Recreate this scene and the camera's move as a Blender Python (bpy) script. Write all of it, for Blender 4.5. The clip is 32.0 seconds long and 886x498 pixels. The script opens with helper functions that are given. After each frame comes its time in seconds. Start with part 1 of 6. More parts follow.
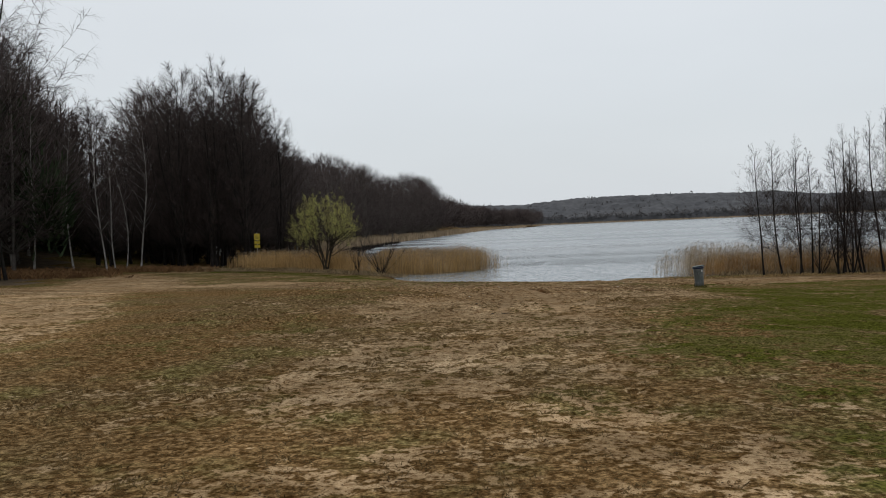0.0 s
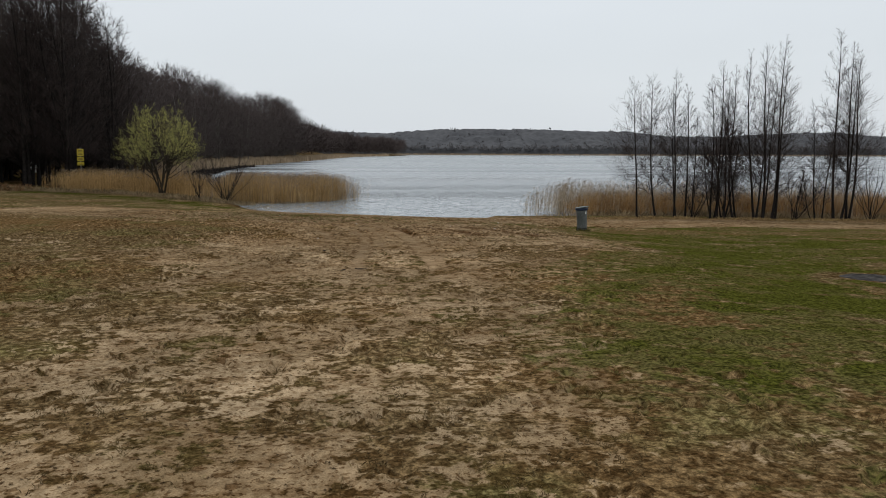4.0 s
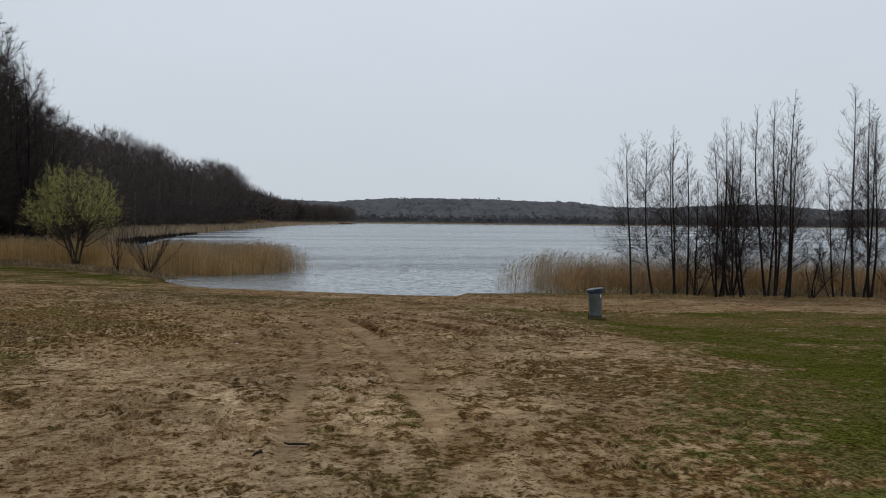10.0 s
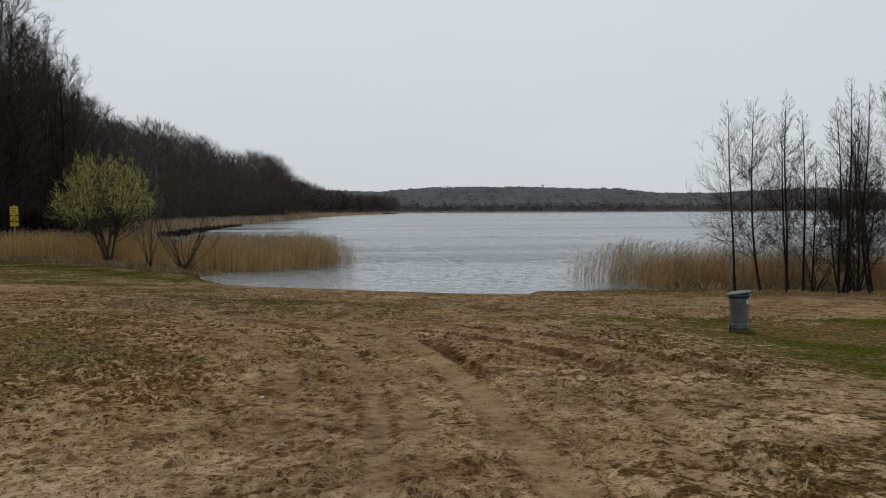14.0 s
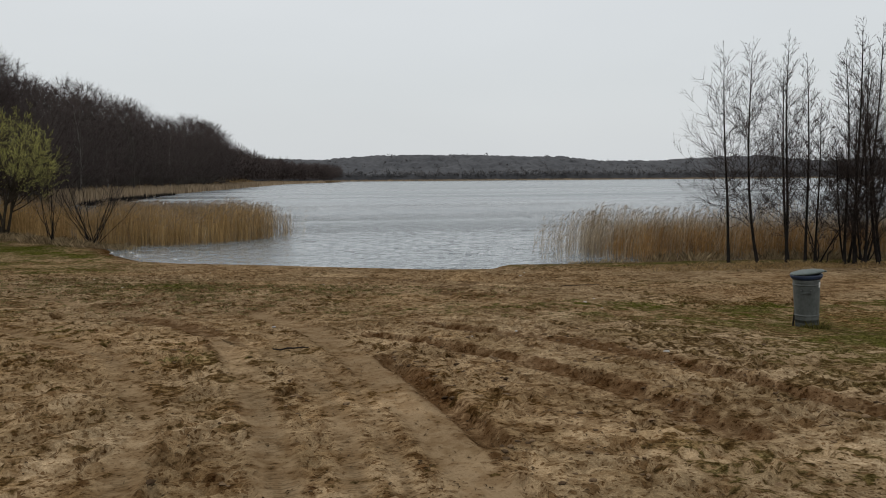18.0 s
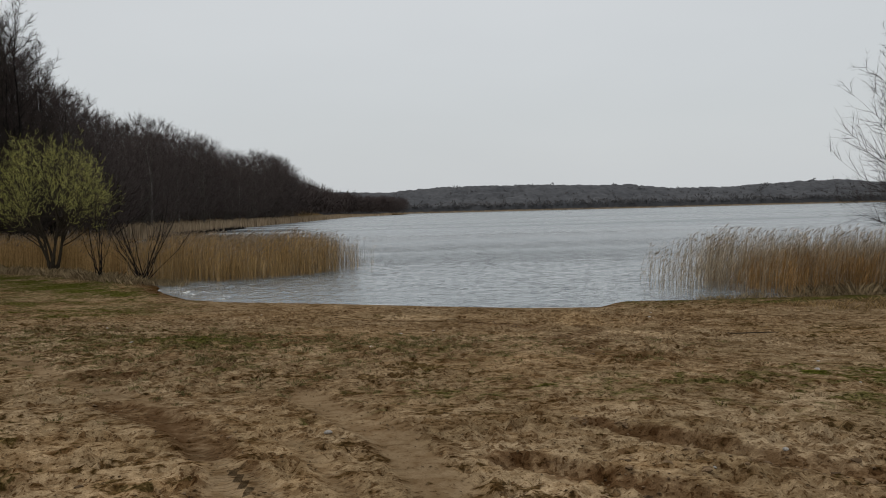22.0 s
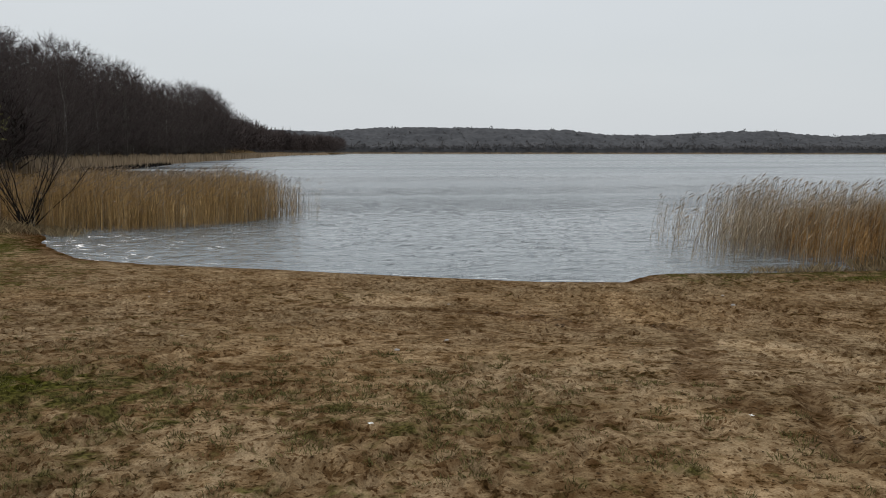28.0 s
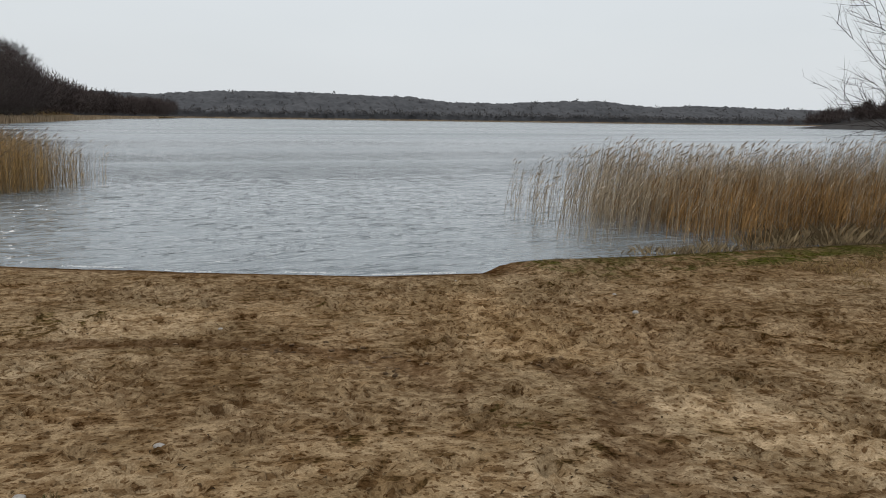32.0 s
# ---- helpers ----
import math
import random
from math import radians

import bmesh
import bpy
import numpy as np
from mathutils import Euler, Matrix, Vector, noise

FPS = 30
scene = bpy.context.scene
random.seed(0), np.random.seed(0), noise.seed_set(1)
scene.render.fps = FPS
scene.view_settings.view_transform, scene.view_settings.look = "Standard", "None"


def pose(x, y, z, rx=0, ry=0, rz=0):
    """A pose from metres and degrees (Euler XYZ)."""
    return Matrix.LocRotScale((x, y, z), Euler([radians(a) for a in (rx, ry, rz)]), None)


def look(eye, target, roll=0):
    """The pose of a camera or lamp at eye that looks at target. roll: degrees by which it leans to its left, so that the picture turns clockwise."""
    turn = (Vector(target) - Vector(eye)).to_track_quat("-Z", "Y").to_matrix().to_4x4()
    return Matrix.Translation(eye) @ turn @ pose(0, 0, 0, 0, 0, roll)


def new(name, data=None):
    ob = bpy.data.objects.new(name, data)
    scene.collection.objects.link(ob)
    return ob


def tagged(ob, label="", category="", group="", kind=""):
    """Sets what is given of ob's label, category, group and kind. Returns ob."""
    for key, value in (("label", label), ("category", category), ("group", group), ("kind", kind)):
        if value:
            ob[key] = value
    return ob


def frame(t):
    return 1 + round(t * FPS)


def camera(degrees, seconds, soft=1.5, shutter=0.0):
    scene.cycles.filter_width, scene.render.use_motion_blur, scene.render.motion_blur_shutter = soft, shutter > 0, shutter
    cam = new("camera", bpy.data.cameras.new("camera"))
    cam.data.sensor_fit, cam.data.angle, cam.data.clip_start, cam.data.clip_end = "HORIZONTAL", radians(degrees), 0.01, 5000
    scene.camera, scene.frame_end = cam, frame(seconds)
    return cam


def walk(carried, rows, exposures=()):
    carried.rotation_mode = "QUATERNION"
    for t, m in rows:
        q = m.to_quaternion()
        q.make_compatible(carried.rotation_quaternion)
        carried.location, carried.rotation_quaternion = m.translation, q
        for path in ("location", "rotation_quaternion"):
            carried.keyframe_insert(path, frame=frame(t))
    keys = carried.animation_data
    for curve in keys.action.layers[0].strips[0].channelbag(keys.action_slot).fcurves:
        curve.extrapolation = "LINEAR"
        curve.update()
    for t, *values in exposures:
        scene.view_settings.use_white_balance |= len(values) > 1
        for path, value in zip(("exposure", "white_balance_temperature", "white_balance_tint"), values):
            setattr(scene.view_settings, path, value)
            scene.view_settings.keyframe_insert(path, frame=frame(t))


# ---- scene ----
cam = camera(61.1, 32.0, 1.0)
PATH = [
    (0, (1.322, -1.207, 3.653), (1.223, 0.789, 3.595), -2.4),
    (0.5, (1.398, -0.786, 3.687), (1.35, 1.213, 3.657), -2.4),
    (1, (1.418, -0.262, 3.662), (1.455, 1.737, 3.639), -2.4),
    (1.5, (1.484, 0.363, 3.621), (1.576, 2.36, 3.588), -2.3),
    (2, (1.519, 0.968, 3.64), (1.705, 2.959, 3.597), -2.3),
    (2.5, (1.504, 1.516, 3.659), (1.714, 3.503, 3.574), -2.1),
    (3, (1.53, 2.107, 3.62), (1.745, 4.084, 3.406), -0.8),
    (3.5, (1.533, 2.747, 3.594), (1.797, 4.715, 3.35), 0.3),
    (5.5, (1.552, 5.04, 3.561), (1.812, 7.002, 3.269), 0.0),
    (6, (1.47, 5.509, 3.584), (1.744, 7.478, 3.369), -0.4),
    (6.5, (1.479, 5.893, 3.524), (1.692, 7.872, 3.326), -0.4),
    (7, (1.483, 6.363, 3.506), (1.742, 8.335, 3.288), 0.2),
    (7.5, (1.49, 6.946, 3.51), (1.807, 8.908, 3.284), -0.3),
    (8, (1.53, 7.549, 3.479), (1.858, 9.508, 3.242), -0.5),
    (8.5, (1.552, 8.17, 3.448), (1.882, 10.137, 3.299), -0.6),
    (9, (1.665, 8.74, 3.456), (2.007, 10.71, 3.437), -0.5),
    (9.5, (1.757, 9.286, 3.44), (2.14, 11.249, 3.394), 0.4),
    (10, (1.785, 9.755, 3.467), (2.184, 11.714, 3.395), 0.6),
    (10.5, (1.763, 10.235, 3.466), (2.094, 12.206, 3.378), 0.9),
    (11, (1.712, 10.809, 3.469), (2.063, 12.776, 3.372), 0.8),
    (11.5, (1.668, 11.396, 3.463), (1.996, 13.367, 3.369), 0.1),
    (12, (1.589, 12.036, 3.452), (1.926, 14.005, 3.354), -0.2),
    (12.5, (1.571, 12.645, 3.463), (1.856, 14.624, 3.409), -0.5),
    (13, (1.599, 13.202, 3.467), (1.87, 15.183, 3.408), -0.6),
    (13.5, (1.633, 13.875, 3.437), (1.932, 15.851, 3.359), -0.3),
    (14, (1.708, 14.509, 3.39), (1.993, 16.485, 3.288), -0.2),
    (14.5, (1.713, 15.118, 3.383), (2.019, 17.091, 3.265), 0.3),
    (16.5, (1.787, 17.242, 3.241), (2.087, 19.215, 3.11), -0.1),
    (17, (1.856, 17.79, 3.208), (2.202, 19.751, 3.027), -0.8),
    (17.5, (1.989, 18.365, 3.165), (2.356, 20.323, 2.982), -0.8),
    (18, (2.099, 18.97, 3.133), (2.528, 20.914, 2.947), -0.4),
    (18.5, (2.219, 19.509, 3.075), (2.644, 21.452, 2.871), -0.1),
    (19, (2.22, 20.062, 3.033), (2.534, 22.025, 2.813), -0.3),
    (19.5, (2.232, 20.639, 2.996), (2.426, 22.617, 2.772), -0.6),
    (20, (2.238, 21.21, 2.994), (2.403, 23.19, 2.766), -0.3),
    (20.5, (2.227, 21.772, 2.988), (2.421, 23.755, 2.807), -0.5),
    (21, (2.239, 22.379, 2.948), (2.446, 24.362, 2.785), -1.5),
    (21.5, (2.199, 23.021, 2.878), (2.455, 25.003, 2.804), -1.5),
    (22, (2.188, 23.589, 2.81), (2.447, 25.57, 2.709), -1.4),
    (22.5, (2.165, 24.167, 2.795), (2.442, 26.145, 2.694), -0.9),
    (23, (2.172, 24.64, 2.786), (2.454, 26.617, 2.683), -0.9),
    (23.5, (2.165, 25.22, 2.778), (2.469, 27.194, 2.668), -0.7),
    (24, (2.131, 25.724, 2.773), (2.438, 27.696, 2.647), -0.9),
    (24.5, (2.165, 26.244, 2.768), (2.467, 28.214, 2.6), -0.7),
    (25, (2.092, 26.638, 2.767), (2.349, 28.61, 2.561), -1.1),
    (25.5, (2.037, 26.959, 2.773), (2.104, 28.95, 2.596), -1.6),
    (27.5, (1.875, 28.874, 2.751), (2.215, 30.838, 2.587), 0.1),
    (28, (1.962, 29.344, 2.708), (2.384, 31.282, 2.452), 0.1),
    (28.5, (2.075, 29.814, 2.717), (2.71, 31.689, 2.43), 1.1),
    (29, (2.191, 30.344, 2.685), (2.929, 32.18, 2.394), 0.4),
    (29.5, (2.391, 30.853, 2.661), (3.175, 32.664, 2.334), -0.3),
    (30, (2.576, 31.379, 2.629), (3.397, 33.169, 2.281), -0.4),
    (30.5, (2.802, 31.829, 2.562), (3.595, 33.636, 2.237), 0.2),
    (31, (3.095, 32.316, 2.497), (3.894, 34.122, 2.181), 0.5),
    (31.5, (3.341, 32.769, 2.453), (4.134, 34.576, 2.132), 0.8),
    (32, (3.619, 33.244, 2.413), (4.425, 35.042, 2.074), 0.8),
]
EXPOSURES = [(0, 0.0, 6500, 10), (1, -0.2, 6300, 10), (2, -0.2, 6300, 10), (3, 0.0, 6400, 10), (6, 0.1, 6500, 10), (8, 0.05, 6500, 10), (9, -0.2, 6300, 10), (10, -0.15, 6200, 10), (12, -0.16, 6400, 10), (13, -0.26, 6450, 10), (14, -0.12, 6500, 10), (17, 0.0, 6550, 10), (18, -0.05, 6650, 10), (19.5, 0.08, 6700, 10), (21, -0.1, 6600, 10), (22, -0.22, 6650, 10), (24, -0.12, 6550, 10), (25, 0.0, 6600, 10), (28, -0.08, 6550, 10), (30, 0.0, 6550, 10), (32, 0.05, 6550, 10)]
walk(cam, [(t, look(eye, target, roll)) for t, eye, target, roll in PATH], EXPOSURES)

# ---- world and light ----
world = bpy.data.worlds.new("overcast")
scene.world = world
world.use_nodes = True
wt = world.node_tree
wt.nodes.clear()
w_out = wt.nodes.new("ShaderNodeOutputWorld")
w_bg = wt.nodes.new("ShaderNodeBackground")
w_sky = wt.nodes.new("ShaderNodeTexSky")
w_sky.sky_type, w_sky.sun_disc = "NISHITA", False
w_sky.sun_elevation, w_sky.sun_rotation = radians(38), radians(205)
w_sky.air_density, w_sky.dust_density = 1.0, 6.0
w_tc = wt.nodes.new("ShaderNodeTexCoord")
w_sep = wt.nodes.new("ShaderNodeSeparateXYZ")
w_ramp = wt.nodes.new("ShaderNodeValToRGB")
w_noise = wt.nodes.new("ShaderNodeTexNoise")
w_noise.inputs["Scale"].default_value, w_noise.inputs["Detail"].default_value = 2.2, 4.0
w_map = wt.nodes.new("ShaderNodeMapping")
w_map.inputs["Scale"].default_value = (1.0, 1.0, 3.0)
w_cloud = wt.nodes.new("ShaderNodeMixRGB")
w_cloud.blend_type, w_cloud.inputs[0].default_value = "MULTIPLY", 1.0
w_nramp = wt.nodes.new("ShaderNodeValToRGB")
w_nramp.color_ramp.elements[0].color = (0.93, 0.935, 0.94, 1)
w_nramp.color_ramp.elements[1].color = (1.05, 1.05, 1.05, 1)
w_mix = wt.nodes.new("ShaderNodeMixRGB")
w_mix.inputs[0].default_value = 0.985
e = w_ramp.color_ramp.elements
e[0].position, e[0].color = 0.0, (0.64, 0.675, 0.705, 1)
e[1].position, e[1].color = 1.0, (1.45, 1.48, 1.5, 1)
e.new(0.12).color = (0.63, 0.665, 0.69, 1)
e.new(0.35).color = (0.70, 0.73, 0.755, 1)
e.new(0.6).color = (1.05, 1.08, 1.10, 1)
wt.links.new(w_tc.outputs["Generated"], w_sep.inputs[0])
wt.links.new(w_sep.outputs["Z"], w_ramp.inputs[0])
wt.links.new(w_tc.outputs["Generated"], w_map.inputs[0])
wt.links.new(w_map.outputs[0], w_noise.inputs["Vector"])
wt.links.new(w_noise.outputs["Fac"], w_nramp.inputs[0])
wt.links.new(w_ramp.outputs[0], w_cloud.inputs[1])
wt.links.new(w_nramp.outputs[0], w_cloud.inputs[2])
wt.links.new(w_sky.outputs[0], w_mix.inputs[1])
wt.links.new(w_cloud.outputs[0], w_mix.inputs[2])
wt.links.new(w_mix.outputs[0], w_bg.inputs["Color"])
wt.links.new(w_bg.outputs[0], w_out.inputs[0])
w_bg.inputs["Strength"].default_value = 1.04
sun = new("sun", bpy.data.lights.new("sun", "SUN"))
sun.data.energy, sun.data.angle, sun.data.color = 1.3, radians(16), (1.0, 0.97, 0.93)
sun.matrix_world = look((-22, 60, 34), (0, 20, 0), 0)


# ---- numbers ----
def lattice(ix, iy, seed):
    n = (ix.astype(np.int64) * 374761393 + iy.astype(np.int64) * 668265263 + seed * 974634777) & 0x7FFFFFFF
    n = ((n ^ (n >> 13)) * 1274126177) & 0x7FFFFFFF
    n = n ^ (n >> 16)
    return (n & 0xFFFF) / 65535.0


def vnoise(x, y, seed=0):
    """Smooth noise from 0 to 1 over arrays of x and y, of one unit's size."""
    x, y = np.asarray(x, float), np.asarray(y, float)
    ix, iy = np.floor(x), np.floor(y)
    fx, fy = x - ix, y - iy
    fx, fy = fx * fx * (3 - 2 * fx), fy * fy * (3 - 2 * fy)
    a, b = lattice(ix, iy, seed), lattice(ix + 1, iy, seed)
    c, d = lattice(ix, iy + 1, seed), lattice(ix + 1, iy + 1, seed)
    return (a * (1 - fx) + b * fx) * (1 - fy) + (c * (1 - fx) + d * fx) * fy


def fbm(x, y, size, octaves=3, seed=0):
    total, weight, amp = 0.0, 0.0, 1.0
    for k in range(octaves):
        total = total + amp * vnoise(np.asarray(x) / size, np.asarray(y) / size, seed + 17 * k)
        weight, amp, size = weight + amp, amp * 0.5, size * 0.5
    return total / weight


def near_line(x, y, line):
    """Distance to an open polyline."""
    best = np.full(np.shape(x), 1e9)
    for (ax, ay), (bx, by) in zip(line, line[1:]):
        dx, dy = bx - ax, by - ay
        u = np.clip(((x - ax) * dx + (y - ay) * dy) / (dx * dx + dy * dy), 0, 1)
        best = np.minimum(best, np.hypot(x - ax - u * dx, y - ay - u * dy))
    return best


def inside(x, y, ring):
    hit = np.zeros(np.shape(x), bool)
    for (ax, ay), (bx, by) in zip(ring, ring[1:] + ring[:1]):
        if ay != by:
            hit ^= ((ay > y) != (by > y)) & (x < (bx - ax) * (y - ay) / (by - ay) + ax)
    return hit


def smooth(a, b, v):
    u = np.clip((v - a) / (b - a), 0, 1)
    return u * u * (3 - 2 * u)


SHORE = [(1900, 60), (1000, 300), (700, 400), (470, 452), (452, 440), (330, 215), (180, 100), (90, 52), (55, 40), (36, 39.3), (26, 41.7), (19, 43.2),
         (14.5, 43.65), (11.9, 43.85), (10.5, 44.1), (9.7, 44.15), (9.1, 43.65), (7.3, 44.05), (4.6, 45.35), (1.9, 46.85), (-1.2, 48.3), (-3.1, 49.7), (-4.9, 52.8),
         (-5.6, 55.4), (-7.0, 58.5), (-9, 64), (-13, 76), (-19, 95), (-24, 125), (-26, 160), (-24, 210), (-17, 310), (-6, 450), (8, 620),
         (45, 760), (85, 930), (70, 1190), (400, 1215), (800, 1205), (1250, 1215), (2200, 1230)]
LAKE = SHORE + [(2200, 60)]
BAND = [(-5.5, 39.0), (-2.95, 35.3), (-0.95, 32.4), (0.34, 30.9), (1.36, 28.6), (1.75, 26.4), (2.0, 24.5), (2.1, 23.0), (2.08, 21.5), (2.0, 19.6), (1.85, 17.5), (1.75, 15.0)]
MAIN = [(1.7, 31.2), (2.5, 29.3), (2.88, 27.0), (3.16, 24.9), (3.25, 22.5), (3.25, 19.6), (3.2, 17.0), (3.1, 14.2)]
RUTS = [[(0.0, 30.9), (0.5, 30.35), (0.95, 29.8), (1.2, 29.0)],
        [(3.2, 27.0), (3.3, 26.2), (3.42, 25.25), (3.5, 24.5), (3.52, 23.8)],
        [(3.3, 28.45), (3.95, 27.8), (4.25, 27.1), (4.6, 26.5), (4.85, 25.8), (5.05, 25.2), (5.2, 24.5), (5.3, 23.6)],
        [(4.2, 29.4), (5.0, 28.2), (5.6, 27.35), (5.96, 26.5), (6.2, 25.8), (6.35, 25.1), (6.55, 24.3), (6.8, 23.2)],
        [(2.6, 40.9), (3.6, 40.65), (4.5, 40.35), (5.1, 39.9), (5.5, 39.5), (5.77, 39.0), (5.87, 38.5), (5.88, 38.1)],
        [(7.0, 38.4), (7.0, 37.8), (6.8, 37.25), (6.42, 36.6), (6.0, 35.95), (5.5, 35.1), (5.3, 34.2)],
        [(6.1, 34.5), (5.72, 33.85), (5.5, 33.5), (5.2, 32.9)]]
RUT_SHAPE = ((0.05, 0.16), (0.085, 0.09), (0.08, 0.14), (0.08, 0.14), (0.03, 0.11), (0.03, 0.16), (0.04, 0.07))
RUT_DAMP = (0.8, 0.95, 0.9, 0.9, 0.75, 0.65, 0.6)
# rolled wheel tracks and their half widths
TRACKS = [(BAND, 0.13), (MAIN, 0.20), ([(-6.3, 32.7), (-4.0, 32.0), (-1.4, 29.8), (0.3, 27.6), (1.05, 25.2), (1.15, 23.3), (1.2, 21.0)], 0.12),
          ([(1.5, 28.5), (1.84, 27.8), (2.14, 27.1), (2.36, 26.5), (2.56, 24.5), (2.5, 23.0), (2.42, 20.0)], 0.11),
          ([(1.75, 29.3), (2.2, 27.9), (2.5, 26.9), (2.74, 25.6), (2.8, 24.4), (2.8, 22.4)], 0.08), ([(4.9, 21.6), (4.3, 19.4), (3.85, 16.8), (3.7, 14.0)], 0.13)]
PROFILE = ([-400, -40, -8, -1.5, 0, 0.5, 3.5, 5, 7, 9.5, 11, 14, 16.5, 18, 27, 39, 48, 70, 400], [-6, -3, -0.9, -0.16, 0.0, 0.1, 0.24, 0.33, 0.5, 0.78, 0.92, 1.0, 1.15, 1.22, 1.58, 1.8, 2.0, 2.3, 6])


def land(x, y):
    """Distance from the waterline, positive on land."""
    x, y = np.asarray(x, float), np.asarray(y, float)
    d = near_line(x, y, SHORE)
    return np.where(inside(x, y, LAKE), -d, d)


HILL = ([-900, 0, 77, 150, 250, 370, 440, 512, 597, 726, 850, 937, 1013, 1091, 1190, 1258, 1400, 2200], [25, 24, 22, 27, 31, 31, 30, 27, 20, 21, 28, 29, 23, 20, 24, 25, 22, 20])


def height(x, y, fine=False):
    x, y = np.asarray(x, float), np.asarray(y, float)
    s = land(x, y)
    z = np.interp(s, *PROFILE)
    # left of the beach the land stays low, then climbs under the wood
    low = smooth(-4, -16, x) * smooth(30, 48, y)
    z = np.where(s > 0, z * (1 - low) + low * np.minimum(z, 0.25 + 0.03 * np.minimum(s, 40)), z)
    z = z - 0.28 * smooth(6, 12, x) * smooth(3, 12, s) * smooth(60, 20, np.abs(x))
    z = z + smooth(8, 70, s) * 9 * smooth(-24, -60, x) * smooth(50, 90, y)
    # hills beyond the lake
    far = smooth(1210, 1330, y)
    z = z + far * np.interp(x, *HILL) * (0.9 + 0.2 * fbm(x, y, 90, 2, 5))
    z = z + smooth(0, 60, s) * 8 * smooth(430, 520, x) * smooth(1100, 800, x) * smooth(900, 500, y)
    # turf lip along the water by the reeds
    lip = smooth(9.2, 9.9, x) * smooth(30, 20, x) * smooth(-0.15, 0.08, s) * smooth(2.4, 0.3, s)
    z = z + 0.05 * lip
    return z


def stamped():
    """Footprints and scuffs in the sand, pressed one by one into a raster of heights."""
    r = np.random.RandomState(77)
    n = 22000
    x, y = r.uniform(-7, 13, n), r.uniform(6, 45, n)
    s = land(x, y)
    busy = 0.25 + 0.35 * smooth(9, 20, y) + 0.4 * smooth(21, 23, y) * smooth(30, 28, y) + 0.5 * smooth(5, 8, x) * smooth(32, 34, y)
    busy = busy * smooth(6.5, 4.5, x - 2.5 * smooth(20, 26, y) - 9 * smooth(30, 33, y)) * smooth(0.4, 1.2, s) * (0.35 + 0.65 * smooth(0.4, 0.6, fbm(x, y, 2.2, 2, 78)))
    for line, wide in TRACKS:
        busy = busy * smooth(wide - 0.02, wide + 0.15, near_line(x, y, line))
    keep = r.random_sample(n) < busy
    x, y = x[keep], y[keep]
    n = len(x)
    turn, half, wide = r.uniform(0, 3.1416, n), r.uniform(0.07, 0.16, n), r.uniform(0.04, 0.075, n)
    deep, rim, heel = r.uniform(0.020, 0.055, n), r.uniform(0.15, 0.75, n), r.uniform(-0.8, 0.8, n)
    rows, cols = int(40 / RASTER[2]) + 1, int(20.5 / RASTER[2]) + 1
    z = np.zeros((rows, cols))
    reach = int(0.27 / RASTER[2])
    jj, ii = np.meshgrid(np.arange(-reach, reach + 1), np.arange(-reach, reach + 1))
    for k in range(n):
        c, d = int((x[k] - RASTER[0]) / RASTER[2]), int((y[k] - RASTER[1]) / RASTER[2])
        if reach <= c < cols - reach and reach <= d < rows - reach:
            u = (jj * math.cos(turn[k]) + ii * math.sin(turn[k])) * RASTER[2] / half[k]
            v = (ii * math.cos(turn[k]) - jj * math.sin(turn[k])) * RASTER[2] / wide[k]
            q = u * u + v * v
            p = -np.exp(-q * q * q) + rim[k] * np.exp(-(((np.sqrt(q) - 1.35) / 0.33) ** 2)) * (1 + heel[k] * np.clip(u, -1, 1))
            z[d - reach:d + reach + 1, c - reach:c + reach + 1] += deep[k] * p
    return np.clip(z, -0.08, 0.06)


RASTER = (-7.2, 5.5, 0.03)
STEPS_IN_SAND = stamped()


def prints(x, y):
    """Height of the footprints at any place."""
    h, w = STEPS_IN_SAND.shape
    u, v = (x - RASTER[0]) / RASTER[2], (y - RASTER[1]) / RASTER[2]
    ok = (u > 0) & (v > 0) & (u < w - 2) & (v < h - 2)
    i, j = np.clip(u, 0, w - 2).astype(int), np.clip(v, 0, h - 2).astype(int)
    a, b = np.clip(u - i, 0, 1), np.clip(v - j, 0, 1)
    q = STEPS_IN_SAND
    return ok * ((q[j, i] * (1 - a) + q[j, i + 1] * a) * (1 - b) + (q[j + 1, i] * (1 - a) + q[j + 1, i + 1] * a) * b)


def churned(x, y):
    """Where wheels have torn the soil open."""
    return smooth(4.4, 2.6, np.abs(x - 4.6)) * smooth(22.0, 24.0, y) * smooth(29.6, 28.2, y)


